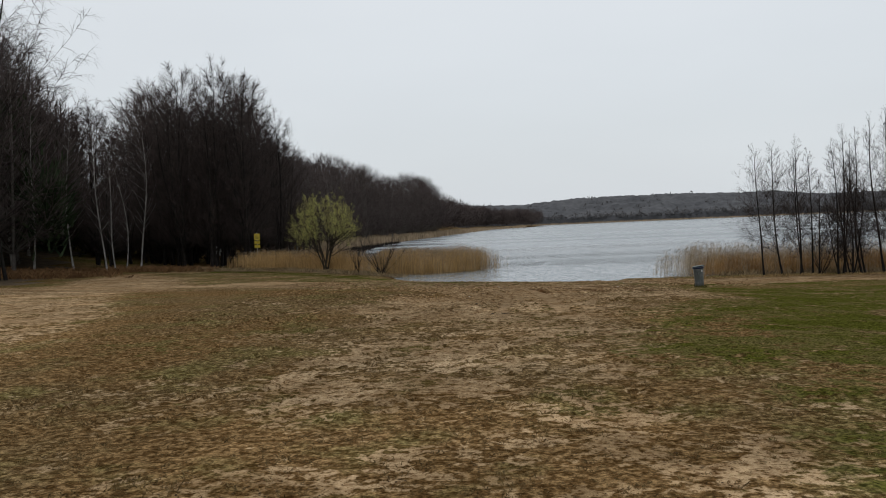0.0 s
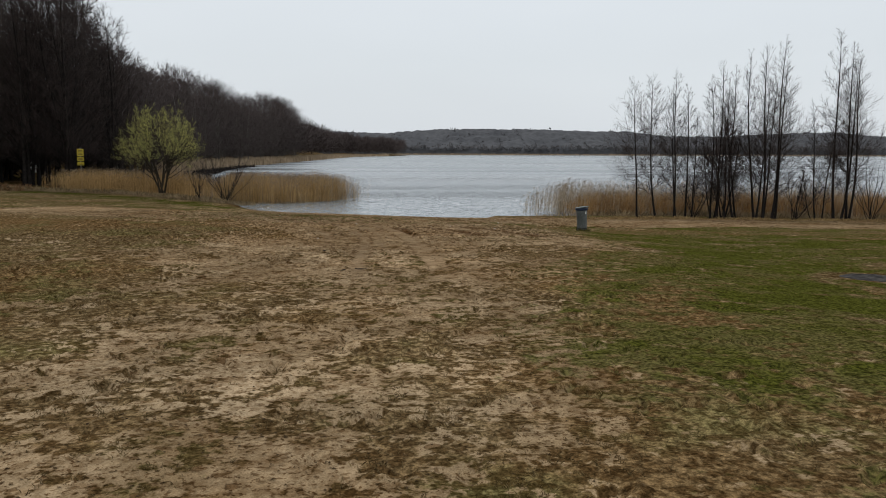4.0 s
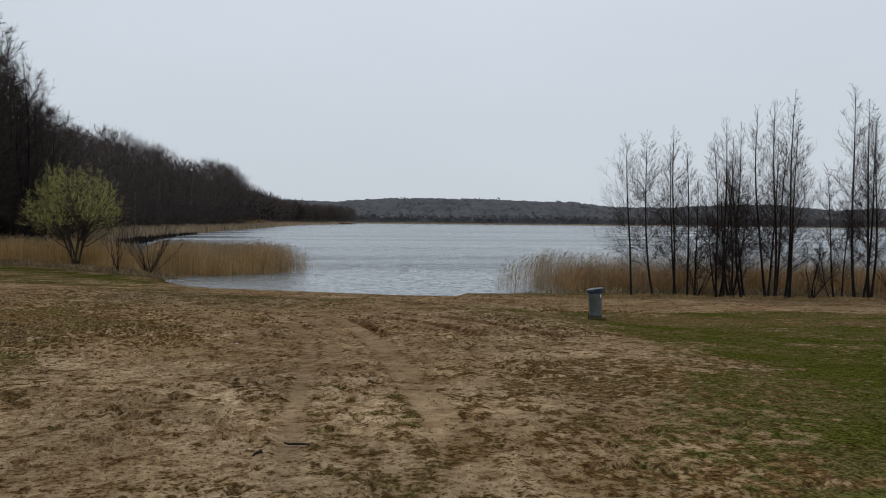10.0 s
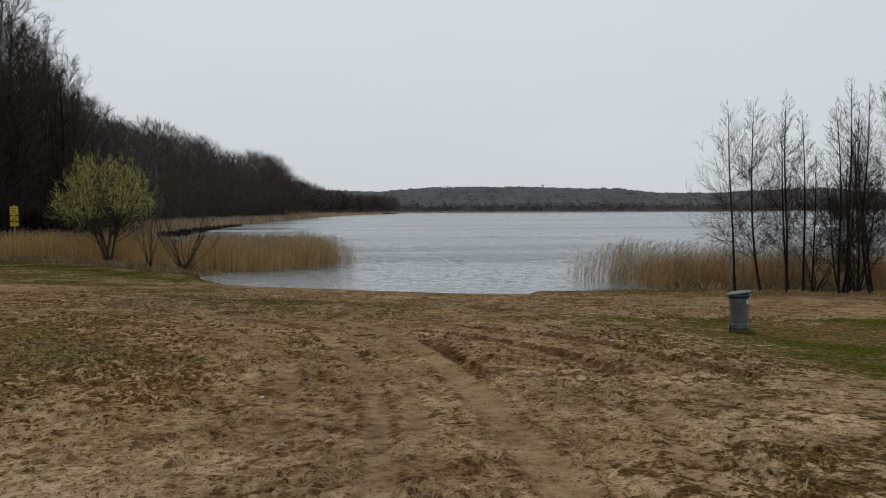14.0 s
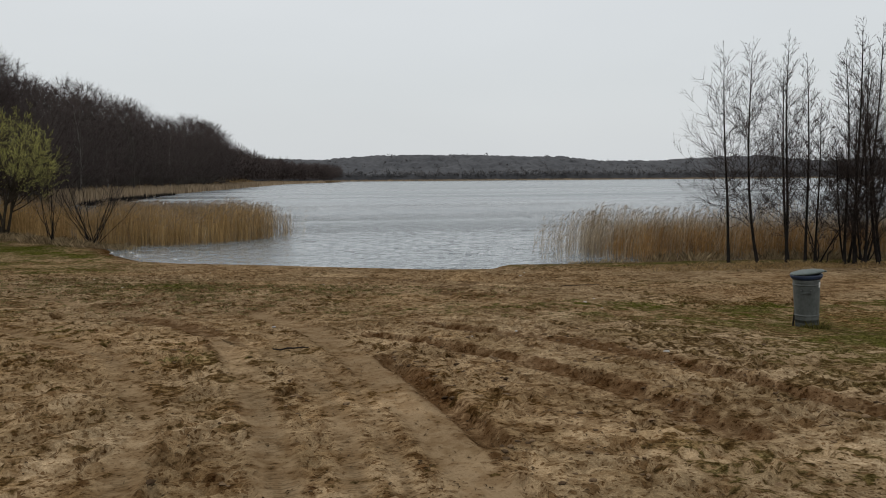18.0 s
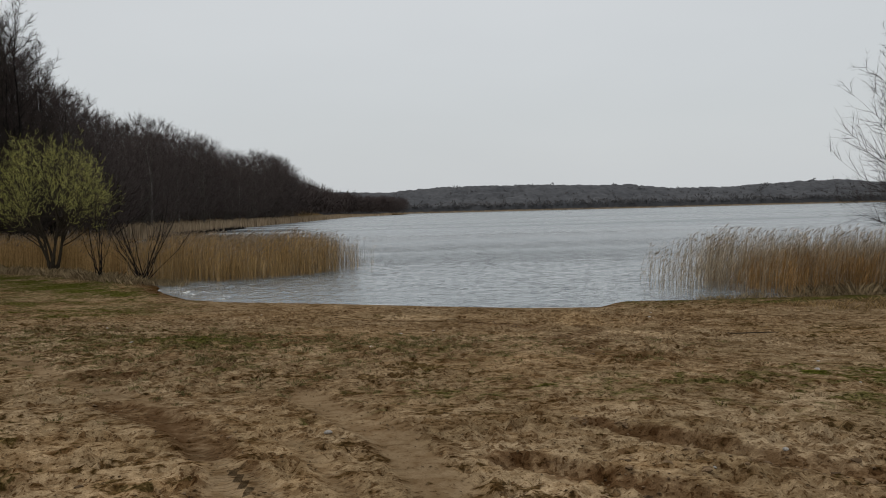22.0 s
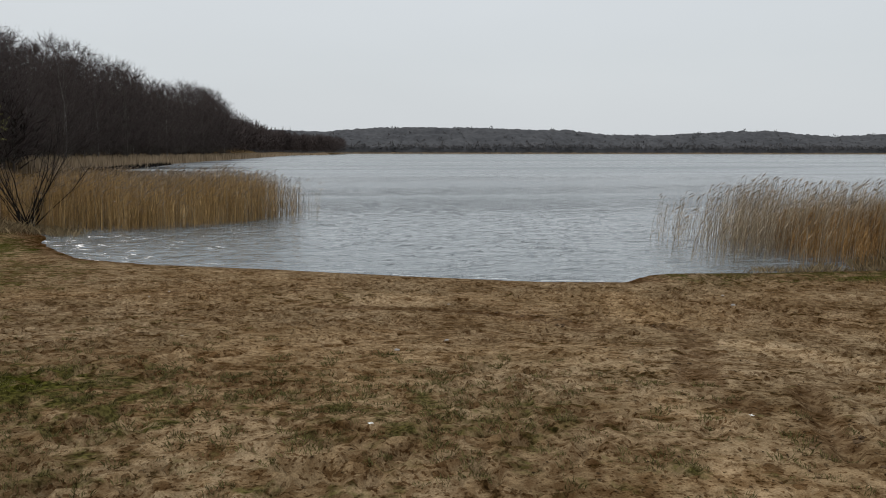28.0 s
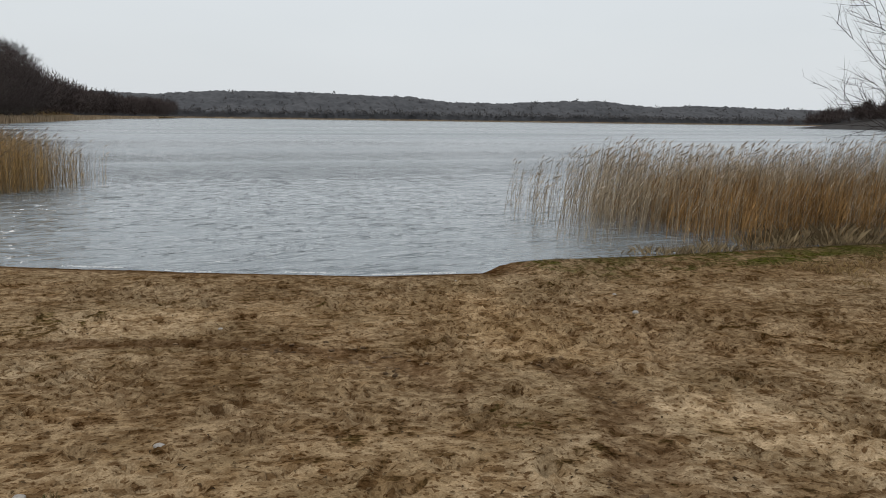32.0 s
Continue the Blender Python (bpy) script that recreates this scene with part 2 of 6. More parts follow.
def relief(x, y):
    """Trodden sand, tufts and wheel ruts."""
    s = land(x, y)
    sand = smooth(11, 22, y) * smooth(18, 10, np.abs(x - 2))
    z = 0.04 * (fbm(x, y, 2.6, 2, 3) - 0.5) + 0.03 * (0.5 + 0.5 * sand) * (fbm(x, y, 0.55, 3, 9) - 0.5)
    z += 0.018 * (fbm(x, y, 0.16, 2, 22) - 0.5) + prints(x, y)
    z += churned(x, y) * (0.035 * (fbm(x, y, 0.42, 3, 23) - 0.5) + 0.018 * smooth(0.55, 0.7, fbm(x, y, 0.16, 2, 24)))
    z *= smooth(0.1, 1.6, s)
    for line, wide in TRACKS:
        d = near_line(x, y, line) + 0.05 * (fbm(x, y, 0.5, 2, 25) - 0.5)
        z *= 1 - 0.85 * smooth(wide + 0.06, wide - 0.04, d)
        z += -0.012 * smooth(wide + 0.06, wide - 0.06, d) + 0.012 * np.exp(-(((d - wide - 0.05) / 0.05) ** 2)) * (0.3 + 1.2 * fbm(x, y, 0.4, 2, 26))
    for k, line in enumerate(RUTS):
        d = near_line(x, y, line) + 0.08 * (fbm(x, y, 0.45, 2, 40 + k) - 0.5)
        deep, half = RUT_SHAPE[k]
        deep = deep * (0.35 + 1.1 * fbm(x, y, 0.8, 2, 140 + k))
        z *= 1 - 0.6 * smooth(half + 0.35, half + 0.1, d)
        z += -deep * smooth(half + 0.05, half - 0.05, d) + 0.12 * deep * np.exp(-(((d - half - 0.11) / 0.08) ** 2)) * (0.2 + 1.5 * fbm(x, y, 0.3, 2, 80 + k))
    return z


def ground_z(x, y):
    return float(height(np.array([x]), np.array([y]))[0])


# ---- materials ----
def material(name):
    m = bpy.data.materials.new(name)
    m.use_nodes = True
    nt = m.node_tree
    return m, nt, nt.nodes["Principled BSDF"]


def node(nt, kind, **values):
    n = nt.nodes.new(kind)
    for key, value in values.items():
        n.inputs[key.replace("_", " ")].default_value = value
    return n


def mixer(nt, fac, a, b, blend="MIX"):
    n = nt.nodes.new("ShaderNodeMixRGB")
    n.blend_type = blend
    for socket, v in zip(n.inputs, (fac, a, b)):
        if hasattr(v, "is_output"):
            nt.links.new(v, socket)
        elif isinstance(v, tuple):
            socket.default_value = (*v, 1)
        else:
            socket.default_value = v
    return n.outputs[0]


def ramp(nt, value, low, high, a=0.0, b=1.0):
    n = nt.nodes.new("ShaderNodeMapRange")
    n.inputs["From Min"].default_value, n.inputs["From Max"].default_value = low, high
    n.inputs["To Min"].default_value, n.inputs["To Max"].default_value = a, b
    nt.links.new(value, n.inputs["Value"])
    return n.outputs[0]


def noise_at(nt, vector, scale, detail=3.0, rough=0.55, stretch=None):
    if stretch:
        m = nt.nodes.new("ShaderNodeMapping")
        m.inputs["Scale"].default_value = stretch
        nt.links.new(vector, m.inputs[0])
        vector = m.outputs[0]
    n = node(nt, "ShaderNodeTexNoise", Scale=scale, Detail=detail, Roughness=rough)
    nt.links.new(vector, n.inputs["Vector"])
    return n.outputs["Fac"]


def arith(nt, op, a, b=0.0):
    n = nt.nodes.new("ShaderNodeMath")
    n.operation = op
    for socket, v in zip(n.inputs, (a, b)):
        if hasattr(v, "is_output"):
            nt.links.new(v, socket)
        else:
            socket.default_value = v
    return n.outputs[0]


def bumped(nt, bsdf, heights, strength, distance):
    b = node(nt, "ShaderNodeBump", Strength=strength, Distance=distance)
    nt.links.new(heights, b.inputs["Height"])
    nt.links.new(b.outputs[0], bsdf.inputs["Normal"])


def plain(name, a, b, scale, rough=0.8, metal=0.0, bump=0.3, island=False):
    """A surface that wavers between two colours at two scales, with fine relief."""
    m, nt, bsdf = material(name)
    tc = nt.nodes.new("ShaderNodeTexCoord").outputs["Object"]
    big, small = noise_at(nt, tc, scale, 4.0), noise_at(nt, tc, scale * 7, 3.0)
    col = mixer(nt, ramp(nt, big, 0.3, 0.7), a, b)
    if island:
        geo = nt.nodes.new("ShaderNodeNewGeometry")
        col = mixer(nt, ramp(nt, geo.outputs["Random Per Island"], 0, 1, 0.0, 1.0), mixer(nt, 1.0, col, (0.42, 0.40, 0.37), "MULTIPLY"), mixer(nt, 1.0, col, (1.5, 1.5, 1.45), "MULTIPLY"))
    else:
        col = mixer(nt, 1.0, col, mixer(nt, ramp(nt, small, 0.3, 0.7), (0.75, 0.75, 0.75), (1.15, 1.15, 1.15)), "MULTIPLY")
    nt.links.new(col, bsdf.inputs["Base Color"])
    bsdf.inputs["Roughness"].default_value, bsdf.inputs["Metallic"].default_value = rough, metal
    bsdf.inputs["Specular IOR Level"].default_value = 0.25 if rough < 0.7 else 0.04
    if bump:
        bumped(nt, bsdf, small, bump, 0.01)
    return m


def pressed_mark(nt):
    at = nt.nodes.new("ShaderNodeAttribute")
    at.attribute_name = "pressed"
    return at.outputs["Fac"]


def ground_material():
    """Sand, dead grass and turf: the zones give the share of each, fine noise decides which of them shows at a spot."""
    m, nt, bsdf = material("beach_ground")
    tc = nt.nodes.new("ShaderNodeTexCoord").outputs["Object"]
    zone = nt.nodes.new("ShaderNodeAttribute")
    zone.attribute_name = "zones"
    sep = nt.nodes.new("ShaderNodeSeparateColor")
    nt.links.new(zone.outputs["Color"], sep.inputs[0])
    green, dry, damp = sep.outputs
    wide, mid = noise_at(nt, tc, 0.22, 4.0, 0.6), noise_at(nt, tc, 1.0, 5.0, 0.6)
    clump, fine = noise_at(nt, tc, 3.6, 4.0, 0.55), noise_at(nt, tc, 11.0, 3.0, 0.5)
    speck, grain = noise_at(nt, tc, 30.0, 2.0, 0.5), noise_at(nt, tc, 85.0, 2.0, 0.5)
    sand = mixer(nt, ramp(nt, mid, 0.38, 0.62), (0.1344, 0.0976, 0.0560), (0.2096, 0.1592, 0.1000))
    sand = mixer(nt, ramp(nt, wide, 0.42, 0.60), sand, mixer(nt, 1.0, sand, (0.96, 0.91, 0.85), "MULTIPLY"))
    # mottled sand: dark tones painted for the shade of trodden pits, between dry pale crests
    sand = mixer(nt, ramp(nt, clump, 0.47, 0.60), sand, mixer(nt, 1.0, sand, (0.74, 0.68, 0.61), "MULTIPLY"))
    sand = mixer(nt, ramp(nt, fine, 0.50, 0.60), sand, mixer(nt, 1.0, sand, (0.76, 0.71, 0.66), "MULTIPLY"))
    sand = mixer(nt, ramp(nt, fine, 0.47, 0.41), sand, mixer(nt, 1.0, sand, (1.22, 1.22, 1.22), "MULTIPLY"))
    sand = mixer(nt, ramp(nt, speck, 0.58, 0.64), sand, mixer(nt, 1.0, sand, (0.42, 0.35, 0.29), "MULTIPLY"))
    sand = mixer(nt, ramp(nt, grain, 0.40, 0.62), mixer(nt, 1.0, sand, (1.1, 1.1, 1.1), "MULTIPLY"), mixer(nt, 1.0, sand, (0.78, 0.75, 0.72), "MULTIPLY"))
    # dark dabs: crumbs and bark bits, and shade painted into heel marks and small holes
    warp = nt.nodes.new("ShaderNodeVectorMath")
    warp.operation = "ADD"
    nt.links.new(tc, warp.inputs[0])
    jitter = node(nt, "ShaderNodeTexNoise", Scale=14.0, Detail=3.0)
    nt.links.new(tc, jitter.inputs["Vector"])
    shift = nt.nodes.new("ShaderNodeVectorMath")
    shift.operation = "SCALE"
    shift.inputs["Scale"].default_value = 0.10
    nt.links.new(jitter.outputs["Color"], shift.inputs[0])
    nt.links.new(shift.outputs[0], warp.inputs[1])
    dabs = []
    for size, reach in ((8.0, 0.42), (17.0, 0.40)):
        cell = node(nt, "ShaderNodeTexVoronoi", Scale=size)
        nt.links.new(warp.outputs[0], cell.inputs["Vector"])
        odd = nt.nodes.new("ShaderNodeSeparateColor")
        nt.links.new(cell.outputs["Color"], odd.inputs[0])
        edge = arith(nt, "ADD", arith(nt, "MULTIPLY", odd.outputs[0], reach), arith(nt, "MULTIPLY", arith(nt, "SUBTRACT", clump, 0.5), 1.0))
        dabs.append(ramp(nt, arith(nt, "SUBTRACT", edge, cell.outputs["Distance"]), -0.02, 0.05))
    crumb_and_pit_shade = arith(nt, "MAXIMUM", dabs[0], arith(nt, "MULTIPLY", dabs[1], 0.8))
    loose = ramp(nt, pressed_mark(nt), 0.1, 0.8, 1.0, 0.15)
    crumb_and_pit_shade = arith(nt, "MULTIPLY", crumb_and_pit_shade, loose)
    sand = mixer(nt, arith(nt, "MULTIPLY", crumb_and_pit_shade, 0.8), sand, mixer(nt, 1.0, sand, (0.46, 0.385, 0.31), "MULTIPLY"))
    # withered grass: thin straw over brown soil
    dead = mixer(nt, ramp(nt, speck, 0.38, 0.62), (0.1320, 0.0936, 0.0480), (0.0560, 0.0392, 0.0192))
    dead = mixer(nt, ramp(nt, wide, 0.44, 0.58), dead, mixer(nt, 1.0, dead, (1.04, 0.94, 0.85), "MULTIPLY"))
    moss = mixer(nt, ramp(nt, speck, 0.38, 0.62), (0.1200, 0.0992, 0.0424), (0.0504, 0.0416, 0.0160))
    litter = mixer(nt, ramp(nt, noise_at(nt, tc, 0.6, 6.0, 0.65), 0.50, 0.64), dead, moss)
    litter = mixer(nt, arith(nt, "MULTIPLY", crumb_and_pit_shade, 0.6), litter, mixer(nt, 1.0, litter, (0.50, 0.44, 0.36), "MULTIPLY"))
    litter = mixer(nt, ramp(nt, fine, 0.49, 0.55), litter, mixer(nt, 1.0, litter, (0.58, 0.53, 0.47), "MULTIPLY"))
    litter = mixer(nt, ramp(nt, fine, 0.47, 0.40), litter, mixer(nt, 1.0, litter, (1.35, 1.35, 1.35), "MULTIPLY"))
    litter = mixer(nt, ramp(nt, grain, 0.40, 0.62), mixer(nt, 1.0, litter, (1.15, 1.15, 1.15), "MULTIPLY"), mixer(nt, 1.0, litter, (0.72, 0.70, 0.66), "MULTIPLY"))
    lush = mixer(nt, ramp(nt, speck, 0.40, 0.60), (0.0588, 0.0602, 0.0112), (0.0210, 0.0224, 0.0049))
    olive = mixer(nt, ramp(nt, speck, 0.40, 0.60), (0.0878, 0.0756, 0.0266), (0.0324, 0.0281, 0.0101))
    turf = mixer(nt, ramp(nt, arith(nt, "ADD", green, arith(nt, "MULTIPLY", arith(nt, "SUBTRACT", mid, 0.5), 1.6)), 0.46, 0.85), olive, lush)
    turf = mixer(nt, ramp(nt, fine, 0.52, 0.58), turf, mixer(nt, 1.0, turf, (0.6, 0.6, 0.55), "MULTIPLY"))
    marks = {}
    for key in ("pressed", "along", "across", "tread"):
        at = nt.nodes.new("ShaderNodeAttribute")
        at.attribute_name = key
        marks[key] = at.outputs["Fac"]
    rolled = mixer(nt, ramp(nt, grain, 0.4, 0.6), (0.1200, 0.0824, 0.0472), (0.1696, 0.1216, 0.0736))
    rolled = mixer(nt, ramp(nt, clump, 0.42, 0.6), rolled, mixer(nt, 1.0, rolled, (0.80, 0.76, 0.72), "MULTIPLY"))
    sand = mixer(nt, arith(nt, "MULTIPLY", marks["pressed"], ramp(nt, fine, 0.56, 0.44, 0.4, 0.9)), sand, rolled)
    pick = arith(nt, "ADD", arith(nt, "MULTIPLY", clump, 0.50), arith(nt, "ADD", arith(nt, "MULTIPLY", fine, 0.35), arith(nt, "MULTIPLY", speck, 0.15)))
    col = mixer(nt, ramp(nt, arith(nt, "ADD", pick, arith(nt, "MULTIPLY", arith(nt, "SUBTRACT", dry, 0.5), 0.26)), 0.465, 0.51), sand, litter)
    other = noise_at(nt, tc, 4.5, 5.0, 0.65)
    col = mixer(nt, ramp(nt, arith(nt, "ADD", other, arith(nt, "MULTIPLY", arith(nt, "SUBTRACT", green, 0.5), 0.5)), 0.42, 0.57), col, turf)
    pale = arith(nt, "MULTIPLY", ramp(nt, damp, 0.0, -1.0), ramp(nt, clump, 0.62, 0.40, 0.5, 1.0))
    col = mixer(nt, pale, col, mixer(nt, 1.0, col, (1.6, 1.6, 1.62), "MULTIPLY"))
    wet = arith(nt, "MULTIPLY", damp, ramp(nt, arith(nt, "ADD", arith(nt, "MULTIPLY", damp, 0.35), fine), 0.50, 0.70, 0.25, 0.95))
    col = mixer(nt, wet, col, mixer(nt, 1.0, col, (0.38, 0.285, 0.22), "MULTIPLY"))
    nt.links.new(col, bsdf.inputs["Base Color"])
    bsdf.inputs["Roughness"].default_value = 0.95
    bsdf.inputs["Specular IOR Level"].default_value = 0.0
    loose = ramp(nt, marks["pressed"], 0, 1, 1.0, 0.25)
    heights = arith(nt, "ADD", arith(nt, "MULTIPLY", fine, 0.036), arith(nt, "ADD", arith(nt, "MULTIPLY", speck, 0.016), arith(nt, "MULTIPLY", grain, 0.005)))
    # chevrons of the tyre tread
    slant = arith(nt, "ADD", arith(nt, "MULTIPLY", marks["along"], 100.0), arith(nt, "MULTIPLY", arith(nt, "ABSOLUTE", marks["across"]), 5.0))
    lugs = arith(nt, "MULTIPLY", arith(nt, "SINE", slant), arith(nt, "MULTIPLY", marks["tread"], 0.011))
    bumped(nt, bsdf, arith(nt, "ADD", arith(nt, "SUBTRACT", arith(nt, "MULTIPLY", heights, loose), arith(nt, "MULTIPLY", crumb_and_pit_shade, 0.010)), lugs), 1.0, 1.0)
    return m


def water_material():
    m, nt, bsdf = material("lake_water")
    tc = nt.nodes.new("ShaderNodeTexCoord").outputs["Object"]
    wave = noise_at(nt, tc, 1.0, 2.0, 0.45, (1.1, 2.6, 1.0))
    chop = noise_at(nt, tc, 1.0, 4.0, 0.6, (2.6, 9.0, 1.0))
    swell = noise_at(nt, tc, 0.16, 3.0, 0.55, (0.7, 2.6, 1.0))
    gust = noise_at(nt, tc, 0.02, 5.0, 0.6, (0.35, 2.6, 1.0))
    bsdf.inputs["Base Color"].default_value = (0.102, 0.120, 0.131, 1)
    bsdf.inputs["IOR"].default_value = 1.45
    # the open lake is ruffled finer than a ripple can be told apart
    place = nt.nodes.new("ShaderNodeSeparateXYZ")
    nt.links.new(tc, place.inputs[0])
    offshore = ramp(nt, place.outputs["Y"], 54, 150)
    nt.links.new(arith(nt, "MULTIPLY", ramp(nt, offshore, 0, 1, 0.05, 0.26), ramp(nt, gust, 0.38, 0.62, 0.6, 1.5)), bsdf.inputs["Roughness"])
    ruffled = ramp(nt, gust, 0.35, 0.65, 0.55, 1.4)
    # narrow broken crests on calmer water
    crest = ramp(nt, arith(nt, "ABSOLUTE", arith(nt, "SUBTRACT", wave, 0.5)), 0.0, 0.07, 1.0, 0.0)
    crest = arith(nt, "MULTIPLY", crest, ramp(nt, noise_at(nt, tc, 1.0, 2.0, 0.5, (0.7, 1.7, 1.0)), 0.44, 0.6, 0.0, 1.0))
    ripple = arith(nt, "ADD", arith(nt, "MULTIPLY", crest, 0.046), arith(nt, "ADD", arith(nt, "MULTIPLY", wave, 0.055), arith(nt, "MULTIPLY", chop, 0.022)))
    heights = arith(nt, "ADD", arith(nt, "MULTIPLY", ripple, ruffled), arith(nt, "MULTIPLY", swell, 0.03))
    bumped(nt, bsdf, arith(nt, "MULTIPLY", heights, ramp(nt, offshore, 0, 1, 1.0, 0.3)), 1.0, 1.0)
    return m


GROUND, WATER = ground_material(), water_material()
BARK_DARK = plain("alder_bark", (0.009, 0.008, 0.0075), (0.023, 0.020, 0.018), 3.0, 0.9)
TWIG_DARK = plain("alder_twigs", (0.026, 0.020, 0.018), (0.048, 0.038, 0.034), 0.6, 0.9, bump=0)
TWIG_BROWN = plain("birch_twigs", (0.036, 0.027, 0.025), (0.06, 0.045, 0.042), 0.4, 0.9, bump=0)
BARK_BIRCH = plain("birch_bark", (0.29, 0.275, 0.26), (0.06, 0.056, 0.052), 1.6, 0.8)
BARK_GREY = plain("grey_bark", (0.06, 0.053, 0.047), (0.12, 0.108, 0.098), 2.0, 0.9)
NEEDLES = plain("conifer_needles", (0.012, 0.02, 0.010), (0.03, 0.042, 0.02), 0.7, 0.9, bump=0)
CATKIN = plain("willow_catkins", (0.31, 0.30, 0.085), (0.48, 0.465, 0.17), 1.5, 0.8, bump=0, island=True)
REED = plain("reed_straw", (0.245, 0.155, 0.064), (0.385, 0.265, 0.130), 0.8, 0.75, bump=0, island=True)
REED_RUSSET = plain("reed_russet", (0.165, 0.090, 0.033), (0.285, 0.174, 0.076), 0.8, 0.75, bump=0, island=True)
REED_GREY = plain("reed_pale", (0.176, 0.134, 0.088), (0.32, 0.268, 0.2), 0.8, 0.75, bump=0, island=True)
PLUME = plain("reed_plume", (0.16, 0.12, 0.09), (0.30, 0.25, 0.2), 2.0, 0.95, bump=0, island=True)
STRAW = plain("dead_grass", (0.15, 0.101, 0.045), (0.247, 0.176, 0.09), 1.0, 0.85, bump=0, island=True)
BLADE = plain("grass_blades", (0.0562, 0.0525, 0.0135), (0.1237, 0.1087, 0.0375), 1.2, 0.8, bump=0, island=True)
# blue-grey base colour carries the haze over the far hills
FAR_WOOD_HAZED = plain("far_wood_hazed", (0.051, 0.053, 0.058), (0.069, 0.071, 0.076), 0.02, 1.0, bump=0)
WILLOW_BARK = plain("willow_bark", (0.025, 0.021, 0.016), (0.055, 0.045, 0.0325), 4.0, 0.9)
PLASTIC = plain("grey_bin_plastic", (0.046, 0.052, 0.050), (0.095, 0.104, 0.100), 2.5, 0.5)
BLUE = plain("blue_bag_plastic", (0.010, 0.017, 0.036), (0.024, 0.036, 0.07), 6.0, 0.4)
LID = plain("green_lid", (0.0275, 0.0413, 0.0385), (0.066, 0.0825, 0.077), 5.0, 0.5)
YELLOW = plain("yellow_sign_paint", (0.315, 0.247, 0.015), (0.413, 0.33, 0.03), 3.0, 0.45)
INK = plain("black_ink", (0.01, 0.01, 0.01), (0.02, 0.02, 0.02), 8.0, 0.6, bump=0)
STEEL = plain("galvanised_steel", (0.28, 0.29, 0.3), (0.42, 0.43, 0.44), 12.0, 0.45, 0.7)
WHITE = plain("weathered_white", (0.5, 0.5, 0.48), (0.68, 0.68, 0.66), 6.0, 0.7)
PLANK = plain("weathered_plank", (0.078, 0.066, 0.054), (0.144, 0.126, 0.102), 5.0, 0.85)
STONE = plain("beach_stone", (0.16, 0.15, 0.14), (0.32, 0.30, 0.27), 9.0, 0.85)
MISTLETOE = plain("mistletoe_leaves", (0.03, 0.04, 0.012), (0.07, 0.08, 0.025), 2.0, 0.8, bump=0, island=True)
BELT = plain("far_reed_belt", (0.24, 0.18, 0.116), (0.32, 0.248, 0.168), 0.05, 0.9, bump=0)
OLIVE = plain("dead_turf_blades", (0.0800, 0.0576, 0.0256), (0.1520, 0.1120, 0.0560), 1.2, 0.85, bump=0, island=True)
# paler than the alder twigs, haze over the distance being painted in
TWIG_FAR_HAZED = plain("far_shore_twigs_hazed", (0.045, 0.036, 0.034), (0.072, 0.058, 0.055), 0.2, 0.95, bump=0)
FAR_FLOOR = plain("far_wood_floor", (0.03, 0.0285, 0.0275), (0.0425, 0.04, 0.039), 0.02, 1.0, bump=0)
WOOD_FLOOR = plain("wood_floor_leaves", (0.028, 0.021, 0.014), (0.075, 0.054, 0.034), 1.5, 0.95, bump=0.6)
# tone lightened and greyed: haze across the lake is put into the colour
FAR_TREE_HAZED = plain("far_trees_hazed", (0.066, 0.065, 0.067), (0.096, 0.094, 0.096), 0.03, 1.0, bump=0)
CLOD = plain("soil_clod", (0.0638, 0.0416, 0.0247), (0.1275, 0.0875, 0.0544), 12.0, 0.95, island=True)
CHARCOAL = plain("charcoal_ash", (0.012, 0.011, 0.01), (0.05, 0.046, 0.042), 9.0, 0.95)
FOAM = plain("water_foam", (0.33, 0.34, 0.34), (0.43, 0.44, 0.44), 8.0, 0.6, bump=0)
TUFT = plain("weed_blades", (0.085, 0.080, 0.031), (0.155, 0.140, 0.060), 1.2, 0.8, bump=0, island=True)
STRAW_GREY = plain("broken_straw", (0.128, 0.0938, 0.0525), (0.255, 0.199, 0.124), 1.0, 0.85, bump=0, island=True)


# ---- mesh helpers ----
def mesh_from(name, verts, faces, mat):
    me = bpy.data.meshes.new(name)
    me.from_pydata(verts, [], faces)
    me.materials.append(mat)
    return me


def quads_mesh(name, verts, faces, mat, flat=False):
    """A mesh from numpy arrays of vertices and of faces with one corner count."""
    me = bpy.data.meshes.new(name)
    verts, faces = np.asarray(verts, np.float32), np.asarray(faces, np.int32)
    n, k = faces.shape
    me.vertices.add(len(verts))
    me.vertices.foreach_set("co", verts.ravel())
    me.loops.add(n * k)
    me.loops.foreach_set("vertex_index", faces.ravel())
    me.polygons.add(n)
    me.polygons.foreach_set("loop_start", np.arange(0, n * k, k, dtype=np.int32))
    me.polygons.foreach_set("use_smooth", np.full(n, not flat))
    me.materials.append(mat)
    me.update(calc_edges=True)
    return me


def part(name, bm, mat, parent, label=""):
    """Links a bmesh or a mesh as one object under a thing or part."""
    if isinstance(bm, bmesh.types.BMesh):
        me = bpy.data.meshes.new(name)
        bm.to_mesh(me)
        bm.free()
        me.materials.append(mat)
    else:
        me = bm
    ob = new(name, me)
    ob.parent = parent
    return tagged(ob, label)


